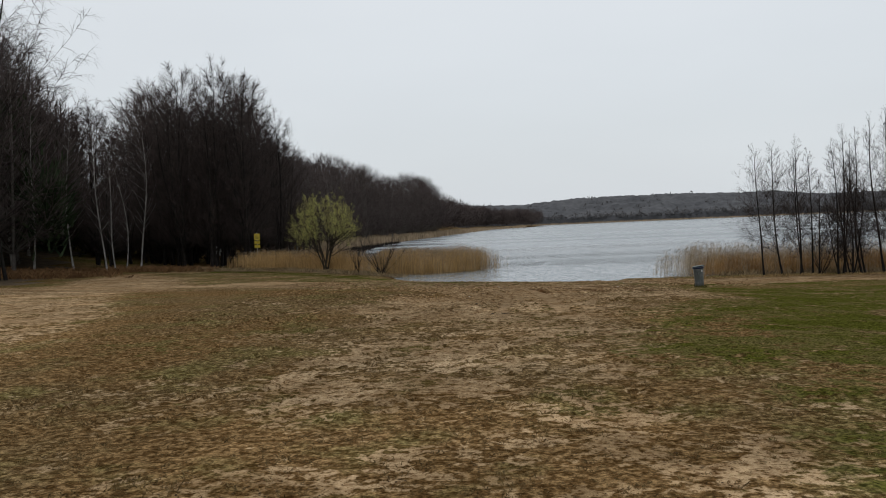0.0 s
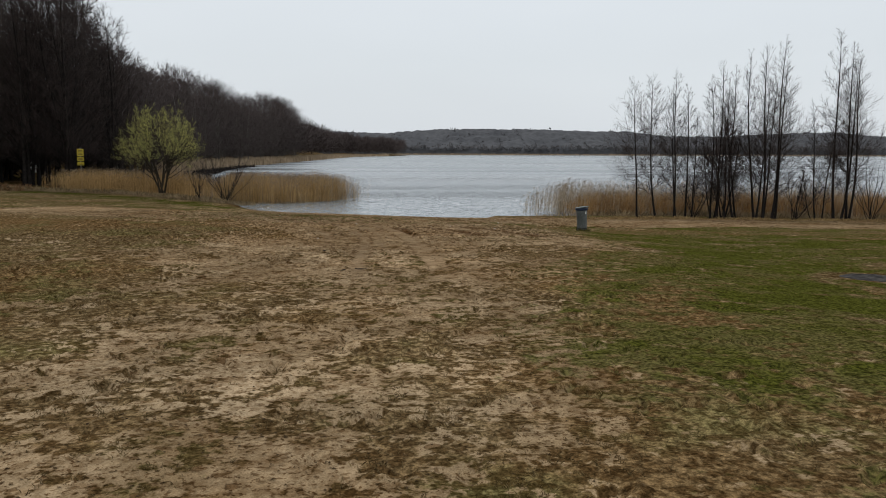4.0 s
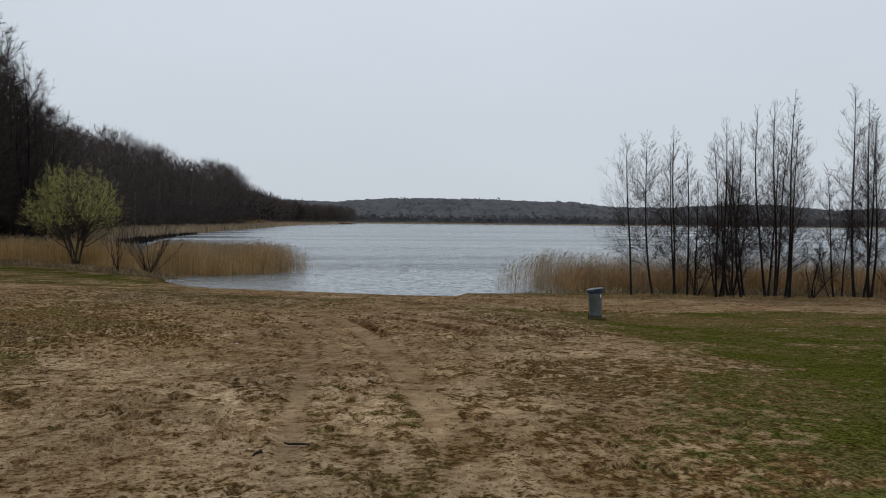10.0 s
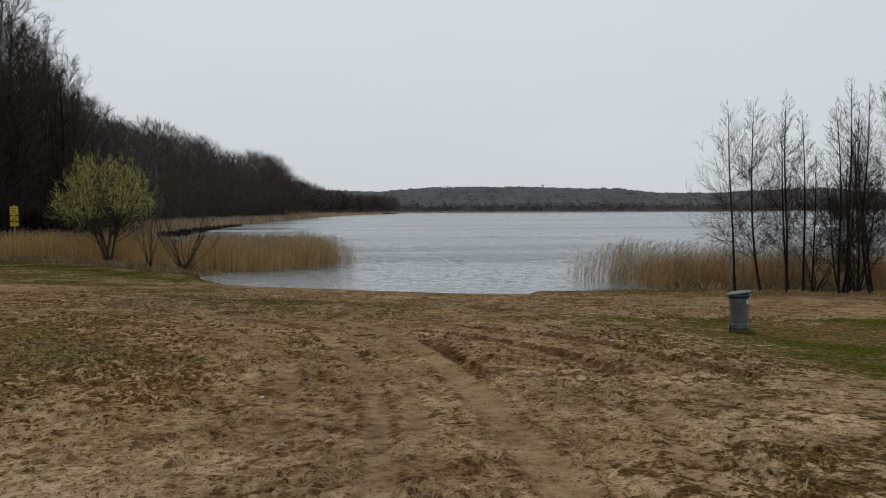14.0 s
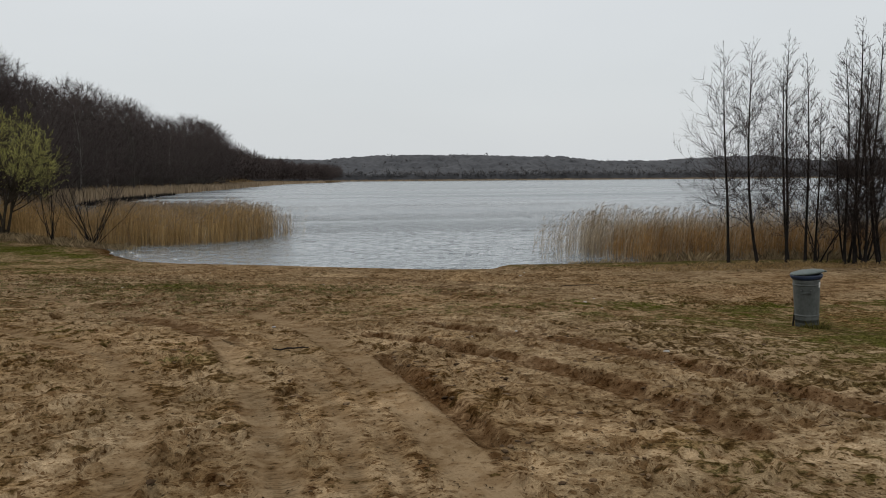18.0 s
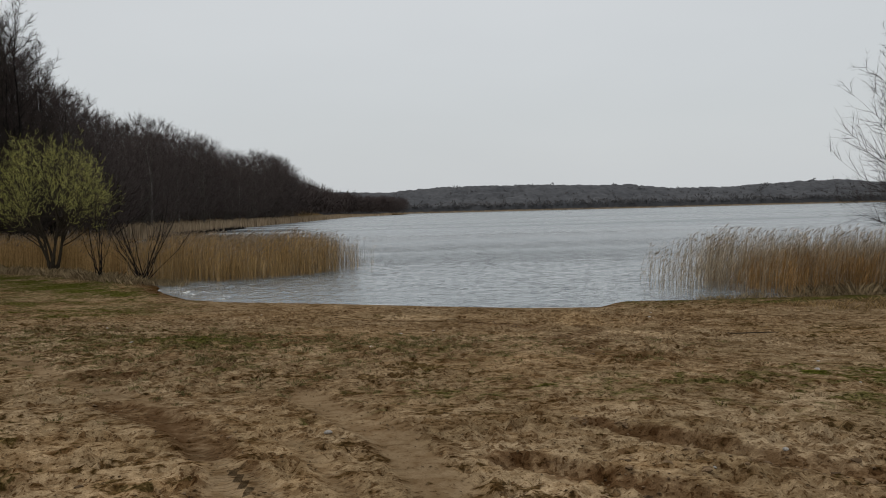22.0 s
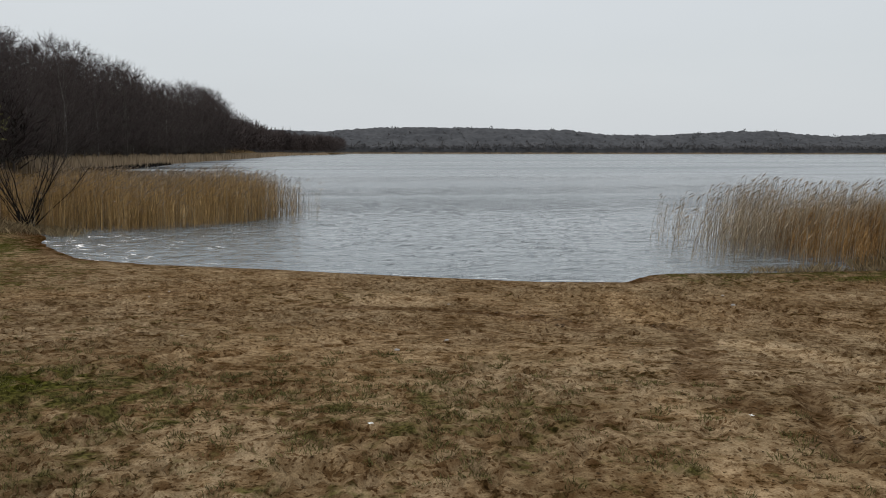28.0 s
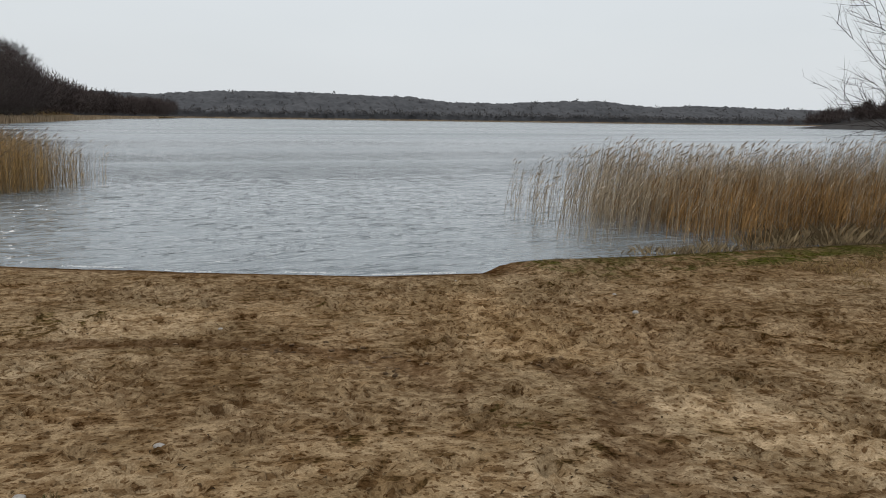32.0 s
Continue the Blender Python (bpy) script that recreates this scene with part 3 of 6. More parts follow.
def box(sx, sy, sz, at=(0, 0, 0), bevel=0.004, turn=None):
    bm = bmesh.new()
    bmesh.ops.create_cube(bm, size=1, matrix=Matrix.Diagonal((sx, sy, sz, 1)))
    if bevel:
        bmesh.ops.bevel(bm, geom=bm.edges[:], offset=bevel, segments=2, affect="EDGES", profile=0.6)
    bm.transform(Matrix.Translation(at) @ (turn if turn else Matrix()))
    return bm


def lathe(rings, sides=32, cap=True):
    """A turned body from (radius, z) pairs."""
    bm = bmesh.new()
    loops = [[bm.verts.new((r * math.cos(2 * math.pi * k / sides), r * math.sin(2 * math.pi * k / sides), z)) for k in range(sides)] for r, z in rings]
    for a, b in zip(loops, loops[1:]):
        for k in range(sides):
            f = bm.faces.new((a[k], a[(k + 1) % sides], b[(k + 1) % sides], b[k]))
            f.smooth = True
    if cap:
        bm.faces.new(loops[0][::-1])
        bm.faces.new(loops[-1])
    return bm


class Tubes:
    """Collects tapered tubes into one mesh."""

    def __init__(self):
        self.verts, self.faces, self.tips = [], [], []

    def add(self, points, radii, sides=3):
        start = len(self.verts)
        for n, p in enumerate(points):
            ahead = (points[min(n + 1, len(points) - 1)] - points[max(n - 1, 0)]).normalized()
            side = ahead.cross(Vector((0.31, 0.87, 0.12))).normalized()
            other = ahead.cross(side)
            if n == len(points) - 1 and radii[n] < 0.006:
                self.verts.append(p)
                break
            for k in range(sides):
                a = 2 * math.pi * k / sides
                self.verts.append(p + radii[n] * (math.cos(a) * side + math.sin(a) * other))
        rings = (len(self.verts) - start) // sides
        for r in range(rings - 1):
            a, b = start + r * sides, start + (r + 1) * sides
            for k in range(sides):
                j = (k + 1) % sides
                self.faces.append((a + k, a + j, b + j, b + k))
        if (len(self.verts) - start) % sides == 1:
            a, tip = start + (rings - 1) * sides, len(self.verts) - 1
            for k in range(sides):
                self.faces.append((a + k, a + (k + 1) % sides, tip))

    def mesh(self, name, mat):
        me = mesh_from(name, self.verts, self.faces, mat)
        me.polygons.foreach_set("use_smooth", [True] * len(me.polygons))
        return me


def limb(rng, start, way, length, segments, wander, lift):
    """A bent line of points that wanders and turns upward by lift."""
    points, p, d = [start], start.copy(), way.normalized()
    for _ in range(segments):
        d = (d + Vector((rng.gauss(0, wander), rng.gauss(0, wander), rng.gauss(0, wander) + lift))).normalized()
        p = p + d * (length / segments)
        points.append(p.copy())
    return points


def on_line(points, u):
    f = u * (len(points) - 1)
    n = min(int(f), len(points) - 2)
    return points[n].lerp(points[n + 1], f - n), (points[n + 1] - points[n]).normalized()


def sideways(rng, d, spread):
    a = rng.uniform(0, 2 * math.pi)
    s = d.cross(Vector((0.2, 0.9, 0.4))).normalized()
    return (d * math.cos(spread) + (s * math.cos(a) + d.cross(s) * math.sin(a)) * math.sin(spread)).normalized()


def grow_tree(seed, stems, branches=40, subs=7, twigs=4, reach=0.24, clear=0.2, twig_r=0.008, droop=0.0, base_r=0.011, open_angle=0.9, shape=0.75):
    """Stems of (x, y, lean x, lean y, height), with branches, side branches and twigs: trunk tubes and twig tubes."""
    rng = random.Random(seed)
    wood, fine = Tubes(), Tubes()
    for sx, sy, lx, ly, h in stems:
        n = 9
        line, r = [], []
        wob = [rng.gauss(0, 0.012 * h) for _ in range(4)]
        for k in range(n + 1):
            u = k / n
            line.append(Vector((sx + lx * u ** 0.7 + wob[0] * math.sin(3.1 * u) + wob[1] * math.sin(7 * u) * 0.5, sy + ly * u ** 0.7 + wob[2] * math.sin(3.6 * u), h * u)))
            r.append(h * base_r * (1 - u) ** 0.85 * (1.25 if k == 0 else 1) + 0.005)
        wood.add(line, r, 6)
        for b in range(branches):
            u = clear + (0.985 - clear) * ((b + rng.random()) / branches)
            p, d = on_line(line, u)
            v = (u - clear) / (1 - clear)
            full = h * reach * ((1 - v) ** shape * (0.55 + 0.45 * min(1, v * 3 + 0.3)) + 0.12 if shape > 0.7 else 0.3 + 0.7 * math.sin(math.pi * (0.15 + 0.77 * v)))
            length = full * rng.uniform(0.55, 1.1)
            bl = limb(rng, p, sideways(rng, d, open_angle * rng.uniform(0.75, 1.25) * (1.1 - 0.45 * v)), length, 4, 0.055, 0.08 - droop * 0.4)
            br = max(0.006, h * base_r * 0.22 * (1 - v) ** 0.6)
            (wood if br > 0.02 else fine).add(bl, [br, br * 0.75, br * 0.55, br * 0.35, 0.004], 3)
            for _ in range(max(1, round(subs * length / (0.55 * h * reach)))):
                w = rng.uniform(0.15, 1.0)
                q, e2 = on_line(bl, w)
                sl = length * rng.uniform(0.25, 0.55) * (1.15 - 0.5 * w)
                s2 = limb(rng, q, sideways(rng, e2, rng.uniform(0.4, 0.9)), sl, 2, 0.06, 0.12 - droop)
                fine.add(s2, [twig_r * 1.5, twig_r, 0.003], 3)
                for _ in range(twigs):
                    q2, e3 = on_line(s2, rng.uniform(0.15, 1.0))
                    t2 = limb(rng, q2, sideways(rng, e3, rng.uniform(0.3, 0.8)), sl * rng.uniform(0.3, 0.7), 1, 0.1, 0.05 - droop * 1.5)
                    fine.add(t2, [twig_r * 0.8, 0.002], 3)
                    fine.tips.append(t2)
    return wood, fine


def crown_tree(seed, stems, crown_r, crown_base, limbs, subs, twigs, sub_len, twig_r, base_r, droop=0.0):
    """A tree whose limbs leave the trunk and curve up to a rounded crown. Stems as for grow_tree."""
    rng = random.Random(seed)
    wood, fine = Tubes(), Tubes()
    for sx, sy, lx, ly, h in stems:
        w = [rng.gauss(0, 0.012 * h) for _ in range(3)]
        top = 0.93 * h
        line = [Vector((sx + lx * u + w[0] * math.sin(3.1 * u) + 0.5 * w[1] * math.sin(7 * u), sy + ly * u + w[2] * math.sin(3.6 * u), top * u)) for u in [k / 8 for k in range(9)]]
        wood.add(line, [h * base_r * (1 - k / 8) ** 0.8 * (1.3 if k == 0 else 1) + 0.012 for k in range(9)], 6)
        for k in range(limbs):
            el = ((k + rng.random()) / limbs) ** 0.85
            a = 2.4 * k + rng.uniform(-0.5, 0.5)
            ze = h * (crown_base + (1 - crown_base) * el) * rng.uniform(0.97, 1.02)
            rad = crown_r * math.sqrt(max(0.015, 1 - max(0.0, (el - 0.3) / 0.7) ** 2)) * (0.7 + 0.3 * min(1, el / 0.3)) * rng.uniform(0.7, 1.06)
            z0 = min(0.97 * top, max(0.55 * crown_base * h, ze - rad * rng.uniform(0.9, 1.7)))
            p, _ = on_line(line, z0 / top)
            e = Vector((sx + lx * ze / h + rad * math.cos(a), sy + ly * ze / h + rad * math.sin(a), ze))
            c = p.lerp(e, 0.5) + Vector((0.05 * rad * math.cos(a), 0.05 * rad * math.sin(a), -0.05 * (ze - z0)))
            bl = [p.lerp(c, u).lerp(c.lerp(e, u), u) for u in (0, 0.25, 0.5, 0.75, 1.0)]
            for q in bl[1:4]:
                q += Vector((rng.gauss(0, 0.03), rng.gauss(0, 0.03), rng.gauss(0, 0.03))) * rad
            br = max(twig_r * 1.6, h * base_r * 0.3 * (1 - 0.6 * el))
            wood.add(bl, [br, br * 0.75, br * 0.55, br * 0.35, twig_r], 3)
            for _ in range(subs):
                u = 0.25 + 0.75 * rng.random() ** 0.75
                q, d = on_line(bl, min(u, 0.99))
                s2 = limb(rng, q, sideways(rng, d, rng.uniform(0.35, 1.05)), sub_len * rng.uniform(0.55, 1.25), 2, 0.05, 0.05 - droop)
                fine.add(s2, [twig_r * 1.4, twig_r, 0.003], 3)
                for _ in range(twigs):
                    q2, d2 = on_line(s2, rng.uniform(0.15, 1.0))
                    fine.add(limb(rng, q2, sideways(rng, d2, rng.uniform(0.35, 0.95)), sub_len * rng.uniform(0.3, 0.65), 1, 0.1, 0.05 - droop * 1.6), [twig_r * 0.8, 0.002], 3)
    return wood, fine


def tree_thing(name, wood, fine, bark, twig, label, category, group=""):
    top = tagged(new(name), label, category, group)
    part("trunk", wood.mesh("trunk", bark), bark, top)
    part("crown", fine.mesh("crown", twig), twig, top)
    return top


# ---- ground and lake ----
def steps(a, b, fine, limits, growth=1.16):
    """Grid lines: even between a and b, then ever wider out to the limits."""
    mid = list(np.arange(a, b + 1e-6, fine))
    lo, d = [], fine
    p = a
    while p > limits[0]:
        d *= growth
        p -= min(d, 60)
        lo.append(p)
    hi, d, p = [], fine, b
    while p < limits[1]:
        d *= growth
        p += min(d, 60)
        hi.append(p)
    return np.array(lo[::-1] + mid + hi)


LAWN = ([0, 7, 9.9, 12.3, 14, 15.6, 18, 20.5, 22, 23.7, 26, 28, 31], [5.6, 5.3, 4.9, 5.25, 5.5, 6.4, 7.4, 8.0, 8.4, 8.2, 8.0, 7.0, 5.5])


def weeds(gx, gy):
    """Thin low weeds on the sand above the shore."""
    return np.exp(-(((gy - 35.0 + 0.25 * (gx - 1.5)) / 1.5) ** 2)) * smooth(6.0, 2.8, gx) * smooth(-6, -1, gx)


def zone_fields(gx, gy):
    """Shares from 0 to 1 of green turf, dead grass, damp or torn earth, and rolled sand."""
    s = land(gx, gy)
    edge = np.interp(gy, *LAWN) + 1.2 * (fbm(gx, gy, 2.0, 3, 31) - 0.5)
    turf = ((0.46 + 0.05 * smooth(21, 15, gy)) * smooth(edge - 0.8 - 2.2 * smooth(22, 16, gy), edge - 0.4, gx) + 0.38 * smooth(edge - 0.4, edge + 2.4, gx)) * (1 - 0.9 * churned(gx, gy)) * smooth(32.0, 30.2, gy) * (1 - 0.4 * smooth(24, 28, gy)) * smooth(60, 40, gx)
    strip_y = 30.9 + 0.35 * (gx - 4) * smooth(4, 2, gx)
    turf = np.maximum(turf, (0.26 + 0.12 * smooth(3.0, 3.8, gx) + 0.32 * smooth(5.5, 8.0, gx)) * smooth(-1.5, 3.4, gx) * np.exp(-(((gy - strip_y) / 0.9) ** 2)))
    turf = np.maximum(turf, 0.55 * smooth(9.2, 10.2, gx) * smooth(2.7, 1.3, s) * (s > 0))
    turf = np.maximum(turf, 0.46 * smooth(0.0, -4.0, gx) * smooth(40, 44, gy) * (s > 0.6))
    turf = np.maximum(turf, 0.95 * smooth(-3.4, -4.6, gx) * np.exp(-(((gy - 51.9 + 0.75 * (gx + 6)) / 2.9) ** 2)) * (s > 0.3))
    turf = np.maximum(turf, 0.30 * np.exp(-((gx + 3.0) / 1.7) ** 2 - ((gy - 29.2) / 1.3) ** 2))
    turf = np.maximum(turf, 0.26 * smooth(0.8, -2.5, gx) * smooth(24, 20, gy) * smooth(0.45, 0.6, fbm(gx, gy, 1.4, 2, 36)))
    turf = np.maximum(turf, np.maximum(0.20 * np.exp(-(((gy - 33.6) / 2.6) ** 2)) * smooth(9, 4, np.abs(gx - 1)), 0.36 * weeds(gx, gy)))
    turf = np.maximum(turf, 0.24 * np.exp(-(((s - 7.6) / 1.2) ** 2)) * smooth(5, 1, gx) * smooth(-9, -4, gx))
    bare = 0.40 + 0.12 * smooth(-3, 1.5, gx) + 0.34 * smooth(11, 18, gy) * smooth(6.5, 3.5, np.abs(gx - 3.5)) + 0.26 * smooth(31.8, 33.5, gy)
    bare = bare - 0.10 * np.exp(-(((gy - 35.0) / 2.0) ** 2)) * smooth(9, 4, np.abs(gx - 1))
    trail = near_line(gx, gy, [(8.6, 43.3), (7.8, 41.6), (7.35, 40.2), (7.1, 38.6), (7.3, 37.3), (7.6, 35.5)])
    bare = bare - 0.28 * smooth(3.4, 5.5, gx) * smooth(23, 19, gy) * smooth(2, 8, gy) * smooth(60, 40, gx)
    bare = bare - 0.22 * smooth(5.5, 7.0, gx) * smooth(22, 24, gy) * smooth(31, 29.5, gy)
    bare = bare - 0.22 * smooth(0.9, -0.8, gx) * smooth(22, 25, gy) * smooth(32, 29.5, gy)
    bare = bare + 0.4 * smooth(0.8, 0.2, trail) - 0.09 * smooth(6, 9, gy) * smooth(18, 14, gy)
    bare = bare + 0.14 * smooth(22, 24, gy) * smooth(33, 30, gy) * smooth(5, 3.5, np.abs(gx - 2))
    bare = bare - 0.24 * smooth(0.2, -4, gx) * smooth(33, 20, gy)
    bare = bare + 0.3 * smooth(9.5, 6, s) * smooth(0.2 + 1.6 * smooth(9.4, 10.4, gx), 1.0 + 1.6 * smooth(9.4, 10.4, gx), s) * smooth(22, 15, gx)
    road = np.minimum(near_line(gx, gy, [(-8, 6), (-12, 18), (-16, 28), (-19, 38), (-22, 47), (-28, 56), (-42, 66), (-70, 78)]), 1.25 * near_line(gx, gy, [(-19, 40), (-14, 43), (-9, 43.5)]))
    road = road + 1.6 * (fbm(gx, gy, 2.0, 2, 44) - 0.5)
    bare = bare + 0.6 * smooth(4.2, 2.0, road)
    strip = np.exp(-(((gy - 33.4 + 0.25 * (gx - 14)) / 1.5) ** 2)) * smooth(10, 12.5, gx)
    bare = np.clip(bare + 0.7 * strip, 0, 1)
    turf = turf * (1 - 0.95 * smooth(0.3, 0.7, strip)) * (1 - smooth(4.0, 2.4, road))
    damp = 0.75 * smooth(1.3, 0.1, s) * smooth(-0.5, 0.0, s) + smooth(0.2, -0.4, s)
    rut = np.zeros_like(gx)
    for k, line in enumerate(RUTS):
        d = near_line(gx, gy, line) + 0.14 * (fbm(gx, gy, 0.4, 2, 60 + k) - 0.5)
        half = RUT_SHAPE[k][1]
        damp = np.maximum(damp, RUT_DAMP[k] * smooth(half + 0.13, half + 0.04, d) * (0.75 + 0.25 * smooth(0.3, 0.55, fbm(gx, gy, 0.35, 2, 110 + k))))
        rut = np.maximum(rut, 0.7 * smooth(half + 0.08, half - 0.02, d))
    damp = np.maximum(damp, 0.2 * smooth(2.2, 0.6, s) * (s > 0))
    # darker broken bands along the edges of the two main wheel tracks
    for k, line in enumerate((BAND, MAIN)):
        d = near_line(gx, gy, line) + 0.05 * (fbm(gx, gy, 0.4, 2, 150 + k) - 0.5)
        damp = np.maximum(damp, (0.7, 0.45)[k] * np.exp(-(((d - (0.16, 0.24)[k]) / 0.055) ** 2)) * smooth(0.36, 0.52, fbm(gx, gy, 1.2, 2, 152 + k)) * smooth(15, 19, gy) * smooth(35, 33, gy))
    # torn brown soil between the wheel tracks, on the trail and in worn hollows
    churn = np.maximum(churned(gx, gy), 0.75 * smooth(1.6, 0.4, near_line(gx, gy, [(6.8, 37.4), (5.6, 34.6), (6.0, 32.6)])))
    churn = np.maximum(churn, 0.85 * np.exp(-((gx - 5.6) / 0.5) ** 2 - ((gy - 37.2) / 0.5) ** 2))
    churn = np.maximum(churn, 0.8 * np.exp(-((gx + 0.6) / 1.1) ** 2 - ((gy - 28.0) / 1.9) ** 2))
    churn = np.maximum(churn, 0.7 * np.exp(-((gx + 0.6) / 0.9) ** 2 - ((gy - 32.2) / 1.0) ** 2))
    churn = np.maximum(churn, 0.45 * smooth(5.0, 7.0, gx) * smooth(32.5, 34.5, gy) * smooth(0.5, 1.5, s))
    churn = np.maximum(churn, 0.42 * smooth(12, 20, gy))
    damp = np.maximum(damp, 0.36 * churn * smooth(0.44, 0.58, fbm(gx, gy, 0.9, 4, 93)))
    damp = np.maximum(damp, 0.85 * np.exp(-((gx + 0.5) / 0.75) ** 2 - ((gy - 32.7) / 0.45) ** 2))
    damp = np.maximum(damp, 0.8 * np.exp(-((gx - 0.5) / 0.35) ** 2 - ((gy - 30.6) / 0.45) ** 2))
    damp = np.maximum(damp, 0.34 * smooth(29, 31.5, gy) * smooth(0.36, 0.56, fbm(gx, gy, 1.6, 3, 96)) * smooth(0.2, 0.9, trail))
    ash = np.hypot((gx - 11.3) / 1.1, (gy - 15.7) / 0.7) + 0.6 * (vnoise(gx / 0.5, gy / 0.5, 77) - 0.5)
    damp = np.maximum(damp, 0.6 * smooth(1.1, 0.5, ash))
    turf = turf * (1 - smooth(1.2, 0.7, ash))
    turf = np.where((s > 60) | (gy > 100), 0.0, turf)
    pressed = 0.4 * smooth(3.4, 1.8, road) * smooth(8, 16, gy) * smooth(0.35, 0.6, fbm(gx, gy, 1.6, 3, 92))
    for k, (line, wide) in enumerate(TRACKS):
        d = near_line(gx, gy, line) + 0.14 * (fbm(gx, gy, 0.9, 3, 90) - 0.5)
        fade = smooth(13.5, 17, gy) * (1.0, 1.0, 0.7, 0.75, 0.7, 0.55)[k]
        pressed = np.maximum(pressed, fade * smooth(wide + 0.05, wide - 0.06, d) * (0.55 + 0.45 * smooth(0.3, 0.55, fbm(gx, gy, 0.6, 3, 91))))
    n = 0.5 * fbm(gx, gy, 0.6, 4, 101) + 0.5 * fbm(gx, gy, 2.6, 3, 102)
    dry = np.clip(1.0 - bare + 2.0 * (n - 0.5), 0, 1)
    pressed = np.maximum(pressed, 0.3 * rut)
    damp = damp * (1 - 0.55 * pressed * (1 - smooth(0.1, 0.4, rut)))
    dry = dry * (1 - 0.9 * np.maximum(pressed, rut))
    dry = np.where(((s > 14) & (gx < -28)) | (gy > 100), 1.2, dry)
    patchy = 0.6 * fbm(gx, gy, 0.7, 3, 103) + 0.4 * fbm(gx, gy, 2.5, 2, 104)
    green = np.clip(turf * (1 + 2.8 * (patchy - 0.5)), 0, 1) * smooth(0.05, 0.2, turf) * (1 - 0.9 * pressed)
    green = np.minimum(green, 0.70 + 0.25 * smooth(0.45, 0.6, fbm(gx, gy, 1.1, 3, 105)))
    dryness = np.maximum(0.8 * smooth(4.2, 2.4, road), np.maximum(0.7 * smooth(0.75, 0.25, trail), 0.45 * strip))
    dryness = np.maximum(dryness, 0.6 * smooth(0.50, 0.64, fbm(gx, gy, 1.9, 4, 130)) * smooth(-4, -0.5, gx) * smooth(6, 4, gx) * smooth(23, 18, gy))
    dryness = np.maximum(dryness, 0.45 * smooth(0.50, 0.64, fbm(gx, gy, 1.3, 4, 131)) * smooth(18, 21, gy) * smooth(4.5, 2.5, np.abs(gx - 3)))
    damp = np.where(damp < 0.3, damp - dryness * (1 - damp / 0.3), damp)
    return green, dry, np.clip(damp, -1, 1), pressed


def tread_fields(gx, gy):
    """Along, across and strength of the tyre tread printed on the rolled tracks."""
    along, across, mark = np.zeros_like(gx), np.zeros_like(gx), np.zeros_like(gx)
    m = (np.abs(gx) < 8) & (gy > 13) & (gy < 34)
    x, y = gx[m], gy[m]
    a, c, k, best = along[m], across[m], mark[m], np.full(m.sum(), 1.9)
    for line, wide in TRACKS[:1] + TRACKS[2:5]:
        run = 0.0
        for (ax, ay), (bx, by) in zip(line, line[1:]):
            dx, dy = bx - ax, by - ay
            ln = math.hypot(dx, dy)
            u = ((x - ax) * dx + (y - ay) * dy) / ln
            off = ((x - ax) * dy - (y - ay) * dx) / ln
            hit = (u >= -0.1) & (u < ln + 0.1) & (np.abs(off) / wide < best)
            best[hit] = np.abs(off[hit]) / wide
            a[hit], c[hit] = run + u[hit], off[hit] / wide
            k[hit] = smooth(wide - 0.02, wide - 0.07, np.abs(off[hit])) * smooth(-0.1, 0.05, u[hit]) * smooth(ln + 0.1, ln - 0.05, u[hit]) * smooth(0.38, 0.52, fbm(x[hit], y[hit], 1.1, 2, 120))
            run += ln
    along[m], across[m], mark[m] = a, c, k
    return along, across, mark


def build_ground():
    xs, ys = steps(-4.5, 9.5, 0.05, (-2600, 2600), 1.1), np.unique(np.concatenate([steps(3.0, 44.6, 0.05, (-600, 2600), 1.1), np.arange(1188, 1420, 11.0)]))
    gx, gy = np.meshgrid(xs, ys)
    gx, gy = gx.ravel(), gy.ravel()
    green, dry, damp, pressed = zone_fields(gx, gy)
    z = height(gx, gy)
    near = (np.abs(gx) < 40) & (gy > -12) & (gy < 75)
    z[near] += relief(gx[near], gy[near]) + 0.012 * np.clip(dry[near], 0, 1) + 0.02 * green[near]
    w, h = len(xs), len(ys)
    i = (np.arange(h - 1)[:, None] * w + np.arange(w - 1)[None]).ravel()
    faces = np.stack([i, i + 1, i + w + 1, i + w], 1)
    me = quads_mesh("ground", np.stack([gx, gy, z], 1), faces, GROUND)
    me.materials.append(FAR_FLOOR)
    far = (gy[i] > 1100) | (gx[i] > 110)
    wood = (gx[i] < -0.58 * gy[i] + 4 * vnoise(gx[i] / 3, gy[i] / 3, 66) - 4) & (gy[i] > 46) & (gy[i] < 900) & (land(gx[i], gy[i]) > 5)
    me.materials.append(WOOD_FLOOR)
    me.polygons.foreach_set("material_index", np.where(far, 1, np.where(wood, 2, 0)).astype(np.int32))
    col = np.stack([green, dry, damp, np.ones_like(green)], 1).astype(np.float32)
    me.attributes.new("zones", "FLOAT_COLOR", "POINT").data.foreach_set("color", col.ravel())
    me.attributes.new("pressed", "FLOAT", "POINT").data.foreach_set("value", pressed.astype(np.float32))
    for key, values in zip(("along", "across", "tread"), tread_fields(gx, gy)):
        me.attributes.new(key, "FLOAT", "POINT").data.foreach_set("value", values.astype(np.float32))
    return tagged(new("ground", me), "trodden sandy beach with dead grass and green turf", "ground", kind="structure")


